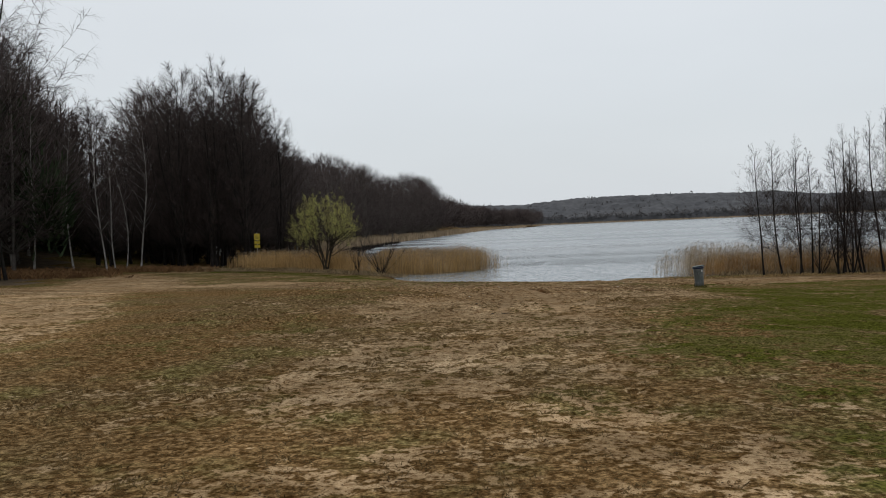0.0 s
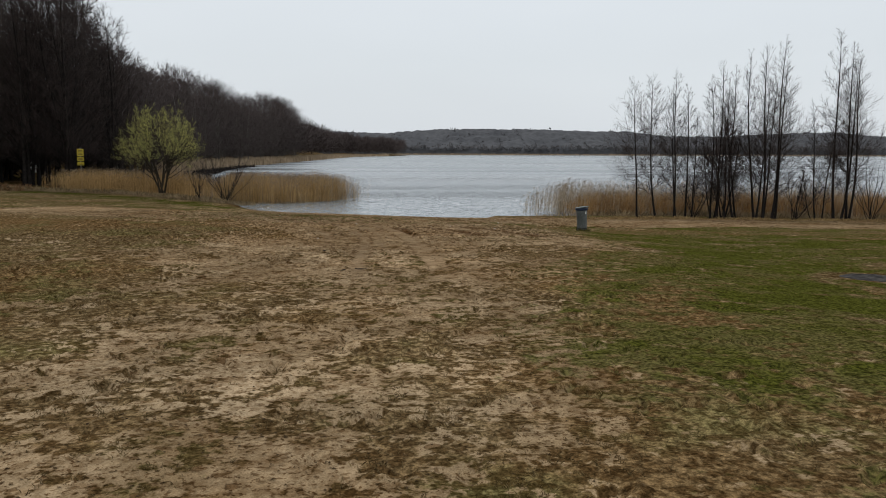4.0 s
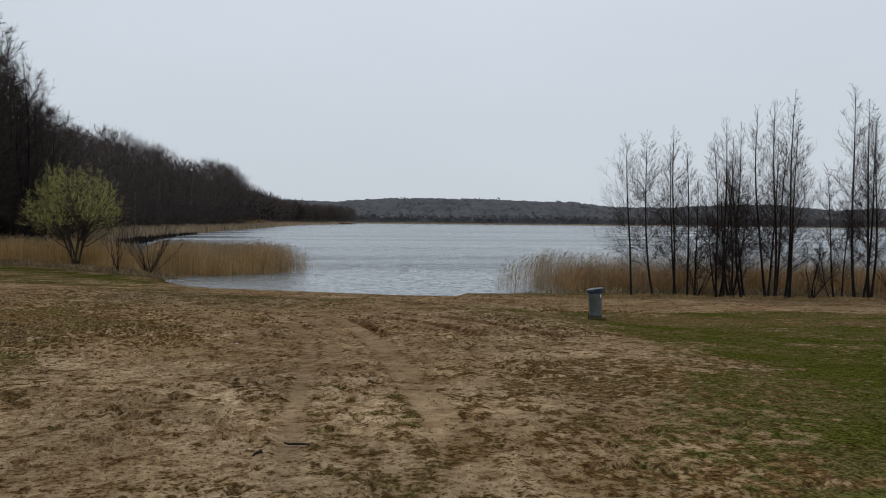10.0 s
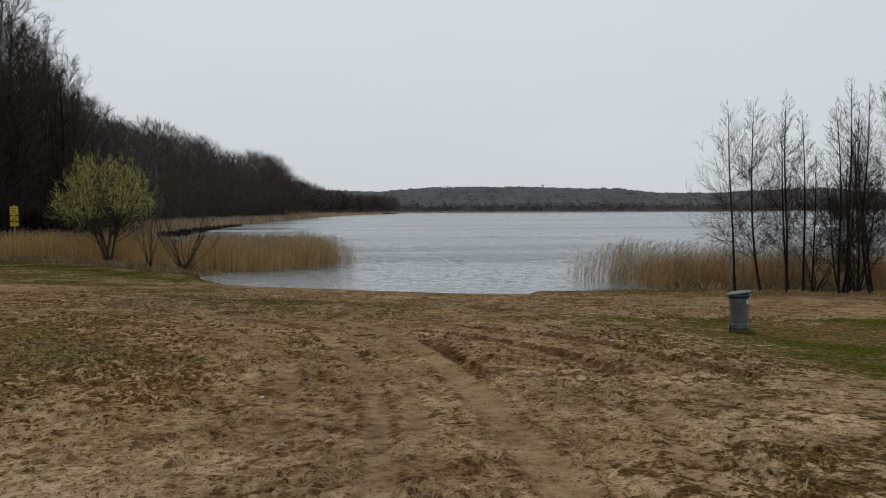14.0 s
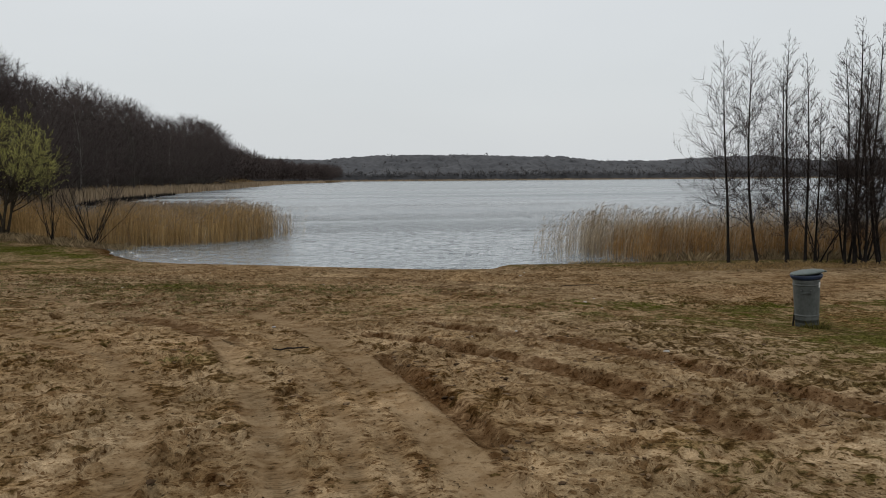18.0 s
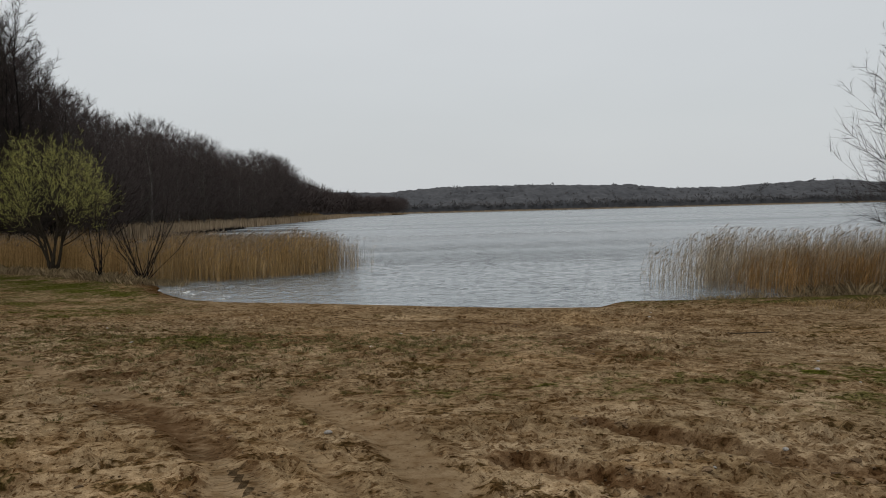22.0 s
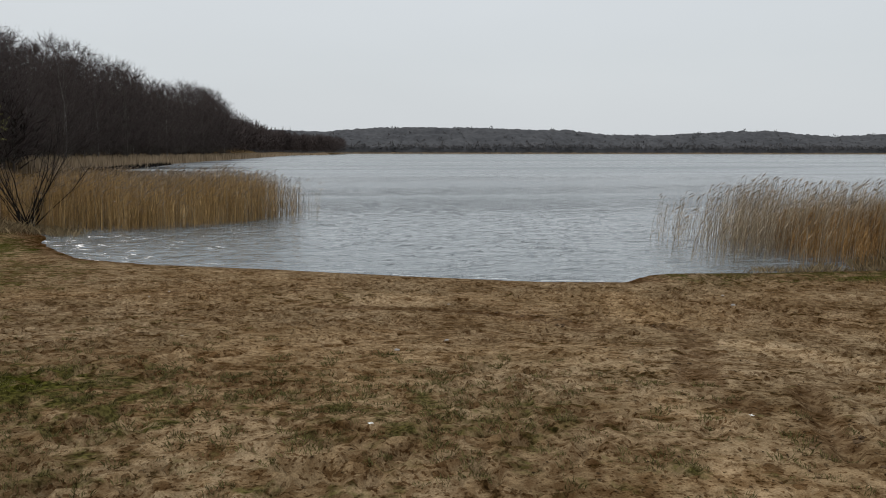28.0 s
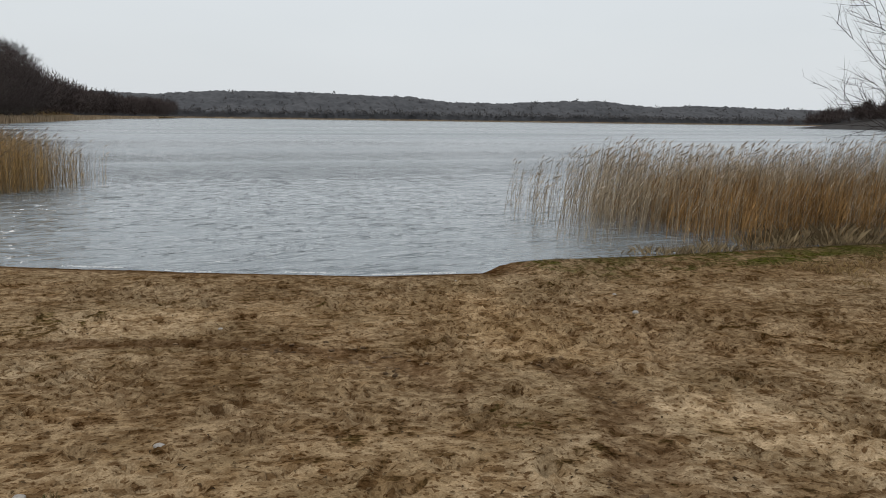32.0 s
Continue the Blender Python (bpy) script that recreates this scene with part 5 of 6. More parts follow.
RIGHT_BED = [(14.4, 47.4), (14.2, 44.9), (15, 44.0), (19, 43.4), (24, 42.3), (31, 40.4), (45, 39), (47, 44), (30, 48.5), (19, 52), (15.5, 51)]
reed_bed("reed_bed", scatter(30000, RIGHT_BED, 7, 1.6), REED_RUSSET, 1.5, 0.08, "dense russet-gold dry reeds on the bank", plumes=False, seed=7)
FRONT_BED = [(11.7, 47.0), (12.3, 45.3), (13.2, 44.4), (15, 44.2), (19, 43.8), (26, 42.6), (34, 40.6), (34, 46), (26, 49), (19, 51.5), (15, 53), (13.3, 51)]
reed_bed("reed_bed", scatter(15000, FRONT_BED, 8, 3.0), REED_GREY, 2.1, 0.13, "tall pale reeds with plumes leaning in the wind", seed=8)
FAR_BED = [(-29, 125), (-24.5, 122), (-22.5, 160), (-21, 210), (-13, 310), (-2, 450), (12, 615), (49, 755), (45, 765), (0, 615), (-14, 450), (-26, 310), (-34, 210), (-34, 160)]
r = np.random.RandomState(9)
fx, fy = r.uniform(-34, 52, 60000), 120 + 640 * r.random_sample(60000) ** 1.5
ok = inside(fx, fy, FAR_BED)
fx, fy = fx[ok], fy[ok]
a = r.uniform(0, 6.28, len(fx))
wd = 0.08 + 0.0006 * fy
fz, fh = np.maximum(height(fx, fy), -0.1), r.uniform(1.3, 2.2, len(fx))
v = np.stack([np.stack([fx + wd * np.cos(a + c), fy + wd * np.sin(a + c), fz], 1) for c in (0, 2.1, 4.2)] + [np.stack([fx, fy, fz + fh], 1)], 1).reshape(-1, 3)
o = (np.arange(len(fx)) * 4)[:, None]
tagged(new("shore_reeds", quads_mesh("shore_reeds", v, np.concatenate([o + np.array([[0, 1, 3]]), o + np.array([[1, 2, 3]]), o + np.array([[2, 0, 3]])]), BELT, flat=True)), "pale straw reed belt along the far shore", "reeds", kind="stuff")


# ---- grass, straw and litter ----
def blades(name, x, y, per, tall, wide, mat, label, category, seed, splay=0.5, flat=0.0, spread=0.9):
    """Tufts of blades: every blade is a bent two-piece leaf."""
    r = np.random.RandomState(seed)
    n = len(x) * per
    bx, by = np.repeat(x, per), np.repeat(y, per)
    near_r = np.repeat(r.uniform(0.6, 1.3, len(x)), per)
    a, q = r.uniform(0, 6.283, n), np.sqrt(r.random_sample(n))
    bx, by = bx + tall * spread * near_r * q * np.cos(a), by + tall * spread * near_r * q * np.sin(a)
    bz = height(bx, by) + relief(bx, by) - 0.008
    h = tall * near_r * r.uniform(0.5, 1.1, n)
    b = a + r.normal(0, 0.7, n)
    out = np.stack([np.cos(b), np.sin(b), 0 * b], 1) * (h * r.uniform(0.1, 1.0, n) * splay)[:, None]
    up = np.stack([0 * h, 0 * h, h * (1 - flat)], 1)
    wid = 0.5 * wide * np.stack([-np.sin(b), np.cos(b), 0 * b], 1)
    p = np.stack([bx, by, bz], 1)
    v = np.stack([p - wid, p + wid, p + up * 0.65 + out * 0.4 + wid * 0.7, p + up + out, p + up * 0.65 + out * 0.4 - wid * 0.7], 1).reshape(-1, 3)
    f = (np.arange(n) * 5)[:, None] + np.arange(5)[None]
    return tagged(new(name, quads_mesh(name, v, f, mat, flat=True)), label, category, kind="stuff")


def sow(n, x0, x1, y0, y1, chance, seed):
    r = np.random.RandomState(seed)
    x, y = r.uniform(x0, x1, n), r.uniform(y0, y1, n)
    keep = r.random_sample(n) < chance(x, y)
    return x[keep], y[keep]


def patch(x, y, size, seed, at):
    return smooth(at - 0.06, at + 0.06, fbm(x, y, size, 3, seed))


def dry_at(x, y):
    return np.clip(zone_fields(x, y)[1], 0, 1)


def green_at(x, y):
    return zone_fields(x, y)[0]


x, y = sow(60000, -7, 8, 2, 26, lambda x, y: smooth(0.2, 0.8, dry_at(x, y)) * smooth(34, 4, y) * (0.15 + 0.85 * patch(x, y, 0.35, 51, 0.5)), 3)
blades("grass_tufts", x, y, 7, 0.034, 0.006, OLIVE, "short dead grass tufts on the trodden beach", "grass", 4, 1.2)
x, y = sow(5000, -7, 10, 27, 40, lambda x, y: smooth(0.2, 0.8, dry_at(x, y)), 1)
blades("grass_tufts", x, y, 9, 0.035, 0.006, OLIVE, "small withered grass tufts in the sand", "grass", 2, 1.0)
x, y = sow(13000, -7, 9, 30, 38.8, lambda x, y: 0.16 * np.exp(-(((y - 33.0) / 1.8) ** 2)) * smooth(8, 4, np.abs(x - 0.5)) * (0.2 + 0.8 * patch(x, y, 1.2, 55, 0.48)) + 0.5 * weeds(x, y) * (0.7 + 0.3 * patch(x, y, 0.9, 59, 0.46)), 13)
blades("grass_tufts", x, y, 36, 0.04, 0.0038, TUFT, "small olive grass tufts in the sand", "grass", 14, 0.9, 0.0, 1.5)
x, y = sow(2500, -8, 8, 2, 30, lambda x, y: green_at(x, y) * 0.5, 15)
blades("grass_tufts", x, y, 16, 0.05, 0.006, BLADE, "small green grass tufts in the sand", "grass", 16, 0.8)
x, y = sow(30000, 5, 19, 6, 31, lambda x, y: smooth(0.35, 1.0, green_at(x, y)) * (0.35 + 0.65 * patch(x, y, 0.5, 56, 0.5)), 5)
blades("lawn_grass", x, y, 4, 0.035, 0.006, BLADE, "short green turf beside the beach", "grass", 6, 0.9)
x, y = sow(9000, 9.8, 32, 36, 45, lambda x, y: smooth(1.2, 0.8, np.abs(land(x, y) - 1.1)) * (0.2 + 0.8 * patch(x, y, 0.8, 54, 0.5)), 7)
blades("dry_grass", x, y, 9, 0.055, 0.004, OLIVE, "matted dry grass along the wooded bank", "grass", 8, 1.6, 0.3, 1.6)
x, y = sow(7000, 12.5, 33, 34.5, 43.5, lambda x, y: smooth(1.5, 0.9, np.abs(land(x, y) - 3.0)) * smooth(12.5, 14.5, x) * (0.25 + 0.75 * patch(x, y, 0.8, 58, 0.5)), 17)
blades("dry_grass", x, y, 9, 0.13, 0.0045, STRAW, "tussocky straw-coloured grass under the bank trees", "grass", 18, 1.2, 0.1, 1.0)
x, y = sow(5200, 12.2, 32, 38, 46.5, lambda x, y: smooth(0.9, 0.3, np.abs(land(x, y) + 0.25)) * (0.15 + 0.85 * patch(x, y, 0.9, 57, 0.5)), 9)
blades("dry_grass", x, y, 10, 0.2, 0.0035, STRAW_GREY, "broken straw at the foot of the reeds", "grass", 10, 1.1, 0.0, 0.8)
x, y = sow(2600, 14.4, 32, 39, 46, lambda x, y: smooth(0.9, 0.3, np.abs(land(x, y) + 0.7)) * smooth(14.4, 16.5, x) * (0.2 + 0.8 * patch(x, y, 1.1, 63, 0.48)), 19)
blades("dry_grass", x, y, 16, 0.42, 0.006, STRAW_GREY, "pale tangled straw at the edge of the reeds", "grass", 20, 0.8, 0.0, 0.5)
x, y = sow(3600, -24, -4, 52, 66, lambda x, y: smooth(1.4, 0.4, near_line(x, y, [(-24, 64), (-12, 61.6), (-8.2, 58), (-6, 56.4), (-2, 56.4)])), 11)
blades("dry_grass", x, y, 16, 0.3, 0.008, STRAW_GREY, "dry straw fringe in front of the reeds", "grass", 12, 0.9)

BRACKEN = plain("dead_bracken", (0.085, 0.047, 0.023), (0.17, 0.10, 0.05), 1.0, 0.9, bump=0, island=True)
r = np.random.RandomState(52)
x, y = np.concatenate([r.normal(a, 2.6, 260) for a in (-39, -33.5, -28.5)]), np.concatenate([r.normal(b, 1.3, 260) for b in (60, 56.5, 64.5)])
blades("dead_bracken", x, y, 22, 0.42, 0.03, BRACKEN, "rust-brown dead bracken at the edge of the wood", "bracken", 53, 1.2)

r = np.random.RandomState(15)
n = 40000
lx, ly = r.uniform(-9, 13, n), r.uniform(0.5, 44, n)
lz = height(lx, ly) + relief(lx, ly) + 0.006
a, ln, wd = r.uniform(0, 6.283, n), r.uniform(0.006, 0.022, n), r.uniform(0.004, 0.011, n)
d = np.stack([np.cos(a) * ln, np.sin(a) * ln, r.normal(0, 0.2, n) * ln], 1)
w = np.stack([-np.sin(a) * wd, np.cos(a) * wd, 0 * a], 1)
p = np.stack([lx, ly, lz], 1)
lift = np.array([0, 0, 0.006])
v = np.stack([p - d, p + w + lift, p + d, p - w + lift], 1).reshape(-1, 3)
LITTER = plain("leaf_litter", (0.03, 0.02, 0.011), (0.12, 0.08, 0.042), 3.0, 0.9, bump=0, island=True)
tagged(new("leaf_litter", quads_mesh("leaf_litter", v, (np.arange(n) * 4)[:, None] + np.arange(4)[None], LITTER, flat=True)), "scattered dead leaves and bark bits on sand", "litter", kind="stuff")


def build_clods():
    """Crumbs and clods of torn soil along the ruts, joined."""
    r = np.random.RandomState(44)
    n = 60000
    x, y = r.uniform(-2, 9, n), r.uniform(20, 41, n)
    chance = 0.22 * churned(x, y)
    for k, line in enumerate(RUTS):
        d = near_line(x, y, line)
        chance = np.maximum(chance, 0.5 * RUT_DAMP[k] * np.exp(-(((d - 0.15) / 0.12) ** 2)))
    for line, wide in TRACKS:
        chance = chance * smooth(wide - 0.02, wide + 0.12, near_line(x, y, line))
    keep = r.random_sample(n) < chance * smooth(0.42, 0.58, fbm(x, y, 0.8, 2, 45))
    x, y = x[keep], y[keep]
    n = len(x)
    bm = bmesh.new()
    bmesh.ops.create_icosphere(bm, subdivisions=1, radius=1)
    globe, tris = np.array([v.co for v in bm.verts]), np.array([[v.index for v in f.verts] for f in bm.faces])
    bm.free()
    size = 0.007 + 0.019 * r.random_sample(n) ** 2.5
    v = globe[None] * (1 + r.normal(0, 0.25, (n, len(globe), 1))) * (size[:, None] * np.array([[1.3, 1.1, 0.55]]))[:, None]
    v = v + np.stack([x, y, height(x, y) + relief(x, y) + 0.2 * size], 1)[:, None]
    f = tris[None] + (np.arange(n) * len(globe))[:, None, None]
    tagged(new("soil_clods", quads_mesh("soil_clods", v.reshape(-1, 3), f.reshape(-1, 3), CLOD, flat=True)), "crumbs and clods of torn brown soil along the ruts", "soil", kind="stuff")


build_clods()


def pebble(x, y, size, seed, mat, label, name="stone"):
    bm = bmesh.new()
    bmesh.ops.create_icosphere(bm, subdivisions=2, radius=size)
    rr = random.Random(seed)
    sx, sy, sz = rr.uniform(0.8, 1.3), rr.uniform(0.7, 1.1), rr.uniform(0.4, 0.7)
    for v in bm.verts:
        k = 1 + 0.25 * (noise.noise(v.co / size * 1.3 + Vector((seed, 0, 0))))
        v.co = Vector((v.co.x * sx, v.co.y * sy, v.co.z * sz)) * k
    for f in bm.faces:
        f.smooth = True
    me = bpy.data.meshes.new(name)
    bm.to_mesh(me)
    bm.free()
    me.materials.append(mat)
    ob = tagged(new(name, me), label, name)
    ob.location = (x, y, ground_z(x, y) + float(relief(np.array([x]), np.array([y]))[0]) + size * 0.15)
    return ob


rr = random.Random(3)
for k in range(26):
    pebble(rr.uniform(-3, 10), rr.uniform(22, 43), rr.uniform(0.012, 0.035), k, STONE, "small grey stone half sunk in the sand")


# ---- litter bin ----
def build_bin():
    top = tagged(new("litter_bin"), "grey round litter bin with a blue bag rim on grass", "bin")
    body = lathe([(0.172, 0.0), (0.182, 0.012), (0.19, 0.10), (0.205, 0.40), (0.216, 0.64), (0.218, 0.70), (0.205, 0.70), (0.19, 0.08)], 36)
    b = part("body", body, PLASTIC, top)
    for z, rad in ((0.18, 0.197), (0.60, 0.2165)):
        part("rib", lathe([(rad - 0.006, z - 0.012), (rad + 0.004, z - 0.008), (rad + 0.004, z + 0.008), (rad - 0.006, z + 0.012)], 36, False), PLASTIC, top)
    part("bag_rim", lathe([(0.214, 0.672), (0.230, 0.675), (0.252, 0.695), (0.262, 0.722), (0.254, 0.740), (0.225, 0.742), (0.2, 0.70)], 36, False), BLUE, top, "dark blue bin bag folded over the rim")
    lid = lathe([(0.266, 0.0), (0.272, 0.010), (0.262, 0.020), (0.20, 0.032), (0.10, 0.040), (0.004, 0.042)], 36)
    lid.transform(Matrix.Translation((0.012, 0, 0.752)) @ Matrix.Rotation(radians(-5), 4, "Y"))
    ld = part("lid", lid, LID, top, "greenish lid lying askew")
    part("knob", box(0.09, 0.03, 0.025, (0.27, 0, 0.775), 0.006), LID, ld)
    g = bmesh.new()
    bmesh.ops.create_cube(g, size=1, matrix=Matrix.Translation((-0.005, -0.222, 0.50)) @ Matrix.Diagonal((0.16, 0.022, 0.018, 1)))
    for sx in (-0.08, 0.07):
        bmesh.ops.create_cube(g, size=1, matrix=Matrix.Translation((sx, -0.21, 0.515)) @ Matrix.Diagonal((0.02, 0.04, 0.05, 1)))
    bmesh.ops.bevel(g, geom=g.edges[:], offset=0.003, segments=1, affect="EDGES")
    part("handle", g, PLASTIC, top)
    part("sticker", box(0.006, 0.05, 0.07, (0.2, -0.085, 0.60), 0.002, Matrix.Rotation(radians(-23), 4, "Z")), WHITE, top, "torn white sticker")
    part("foot_bracket", box(0.03, 0.03, 0.30, (-0.20, -0.02, 0.14), 0.004, Matrix.Rotation(radians(9), 4, "Y")), BARK_DARK, top, "short dark stake holding the bin")
    top.matrix_basis = Matrix.Translation((9.88, 28.72, ground_z(9.88, 28.72) + 0.005)) @ Matrix.Rotation(radians(-3), 4, "Y") @ Matrix.Rotation(radians(-38), 4, "Z") @ Matrix.Diagonal((0.87, 0.87, 1.1, 1))
    x, y = np.array([9.7, 9.8, 9.95, 10.05, 10.1, 9.9, 9.75, 9.85]), np.array([28.5, 28.45, 28.48, 28.55, 28.75, 28.5, 28.6, 28.42])
    blades("grass_tufts", x, y, 40, 0.12, 0.008, BLADE, "long grass round the foot of the bin", "grass", 33)


build_bin()


# ---- signs ----
def build_sign():
    top = tagged(new("warning_sign"), "three yellow notice plates on a steel post", "sign")
    part("post", lathe([(0.03, 0), (0.03, 3.2), (0.026, 3.22), (0.001, 3.225)], 14), STEEL, top)
    for z, h in ((2.83, 0.62), (2.30, 0.34), (1.92, 0.30)):
        p = part("plate", box(0.5, 0.02, h - 0.03, (0, -0.045, z), 0.003), YELLOW, top, "yellow plate with black lettering bars")
        rows = 4 if h > 0.5 else 2
        for k in range(rows):
            part("text_bar", box(0.36 - 0.06 * (k % 2), 0.004, 0.035, (0, -0.059, z + (k - (rows - 1) / 2) * 0.11), 0), INK, p)
        part("clamp", box(0.09, 0.05, 0.03, (0, -0.022, z), 0.003), STEEL, p)
    x, y = -19.75, 69.0
    top.matrix_basis = Matrix.Translation((x, y, 3.87 - 3.22)) @ Matrix.Rotation(radians(12), 4, "Z")


build_sign()


def build_board():
    top = tagged(new("notice_board"), "small grey notice board on a post under the trees", "sign")
    part("post", box(0.09, 0.09, 1.75, (0, 0, 0.875), 0.008), PLANK, top)
    p = part("panel", box(0.75, 0.03, 0.55, (0.05, -0.065, 1.75), 0.004), STEEL, top, "faded grey panel")
    for k in range(3):
        part("text_bar", box(0.5, 0.004, 0.05, (0.05, -0.085, 1.88 - 0.13 * k), 0), PLANK, p)
    part("small_plate", box(0.36, 0.02, 0.30, (0.07, -0.06, 1.26), 0.004), WHITE, top, "white plate below the panel")
    top.matrix_basis = Matrix.Translation((-25.2, 73.5, ground_z(-25.2, 73.5))) @ Matrix.Rotation(radians(15), 4, "Z")


build_board()


# ---- bench and table ----
def build_bench(x, y, z, turn):
    top = tagged(new("bench"), "weathered plank bench on short posts in the grass", "bench")
    for k in range(2):
        part("seat_plank", box(1.9, 0.17, 0.05, (0.85, -0.09 + 0.185 * k, 0.31), 0.006), PLANK, top)
    for sx in (0.12, 1.55):
        part("leg", box(0.16, 0.30, 0.285, (sx, 0, 0.1425), 0.008), BARK_DARK, top)
    top.matrix_basis = Matrix.Translation((x, y, z)) @ Matrix.Rotation(turn, 4, "Z")


def build_table(x, y, z, turn):
    top = tagged(new("picnic_table"), "weathered plank table on posts in the grass", "table")
    for k in range(4):
        part("top_plank", box(1.8, 0.17, 0.05, (0.9, -0.27 + 0.18 * k, 0.73), 0.006), PLANK, top)
    for sx in (0.2, 1.6):
        part("leg", box(0.16, 0.4, 0.66, (sx, 0, 0.33), 0.008), BARK_DARK, top)
        part("cross_beam", box(0.12, 0.7, 0.06, (sx, 0, 0.675), 0.006), PLANK, top)
    top.matrix_basis = Matrix.Translation((x, y, z)) @ Matrix.Rotation(turn, 4, "Z")


build_bench(10.08, 13.5, ground_z(9.9, 13.5), radians(-8))
build_table(11.6, 14.5, ground_z(10.6, 14.3), radians(-8))


def build_ash():
    bm = bmesh.new()
    rings = []
    for rad in (0.0, 0.25, 0.5, 0.75, 1.0):
        row = []
        for k in range(28):
            a = 2 * math.pi * k / 28
            q = rad * (1 + 0.25 * noise.noise(Vector((2.2 * math.cos(a), 2.2 * math.sin(a), 3.0))))
            x, y = 11.3 + 1.0 * q * math.cos(a), 15.7 + 0.6 * q * math.sin(a)
            z = ground_z(x, y) + float(relief(np.array([x]), np.array([y]))[0]) + 0.05 * (1 - rad ** 2) + 0.03 * noise.noise(Vector((x * 7, y * 7, 0))) * (rad < 1) - 0.012 * (rad == 1.0)
            row.append(bm.verts.new((x, y, z)))
        rings.append(row)
    for a, b in zip(rings, rings[1:]):
        for k in range(28):
            bm.faces.new((a[k], a[(k + 1) % 28], b[(k + 1) % 28], b[k]))
    bmesh.ops.remove_doubles(bm, verts=bm.verts[:], dist=0.0005)
    me = bpy.data.meshes.new("fireplace")
    bm.to_mesh(me)
    bm.free()
    me.materials.append(CHARCOAL)
    tagged(new("fireplace", me), "low dark heap of ash and charred bits on grass", "fireplace")


build_ash()


# ---- willow bush and shrubs ----
def grow_bush(seed, ends, base_r, subs, twigs, sub_len, twig_r, start=0.35, mains=()):
    """Limbs that curve from one foot out to the given ends, with side branches and twigs on their outer part."""
    r = random.Random(seed)
    wood, fine = Tubes(), Tubes()
    trunks = []
    for m in mains:
        foot = Vector((r.gauss(0, 0.12), r.gauss(0, 0.12), 0))
        tl = limb(r, foot, m - foot, m.length, 5, 0.07, 0.04)
        wood.add(tl, [base_r * (1 - 0.12 * k) for k in range(6)], 6)
        trunks.append(tl)
    for n, e in enumerate(ends):
        a = Vector((r.gauss(0, 0.1), r.gauss(0, 0.1), 0))
        if trunks:
            a, _ = on_line(min(trunks, key=lambda t: (Vector((t[-1].x, t[-1].y)).normalized() - Vector((e.x, e.y)).normalized()).length + r.uniform(0, 0.7)), r.uniform(0.45, 0.99))
        c = a.lerp(e, 0.5) + Vector((0.1 * e.x, 0.1 * e.y, -0.06 * e.z)) if trunks else Vector((e.x * 0.62, e.y * 0.62, e.z * 0.5)) + Vector((r.gauss(0, 0.12), r.gauss(0, 0.12), 0))
        line = [a.lerp(c, u).lerp(c.lerp(e, u), u) + Vector((r.gauss(0, 0.03), r.gauss(0, 0.03), 0)) * (0 < u < 1) for u in [k / 7 for k in range(8)]]
        rad = base_r * r.uniform(0.5, 1.0) * (0.45 if trunks else 1)
        wood.add(line, [rad * (1 - k / 7) ** 0.8 + 0.004 for k in range(8)], 5)
        for _ in range(subs):
            u = start + (1 - start) * r.random() ** 0.8
            p, d = on_line(line, min(u, 0.99))
            s2 = limb(r, p, sideways(r, d, r.uniform(0.4, 1.1)), sub_len * r.uniform(0.5, 1.2), 3, 0.14, 0.2)
            fine.add(s2, [twig_r * 1.7, twig_r * 1.3, twig_r, 0.002], 3)
            for _ in range(twigs):
                q, d2 = on_line(s2, r.uniform(0.15, 1.0))
                t2 = limb(r, q, sideways(r, d2, r.uniform(0.3, 0.9)), sub_len * r.uniform(0.2, 0.5), 1, 0.1, 0.15)
                fine.add(t2, [twig_r * 0.8, 0.002], 3)
                fine.tips.append(t2)
    return wood, fine


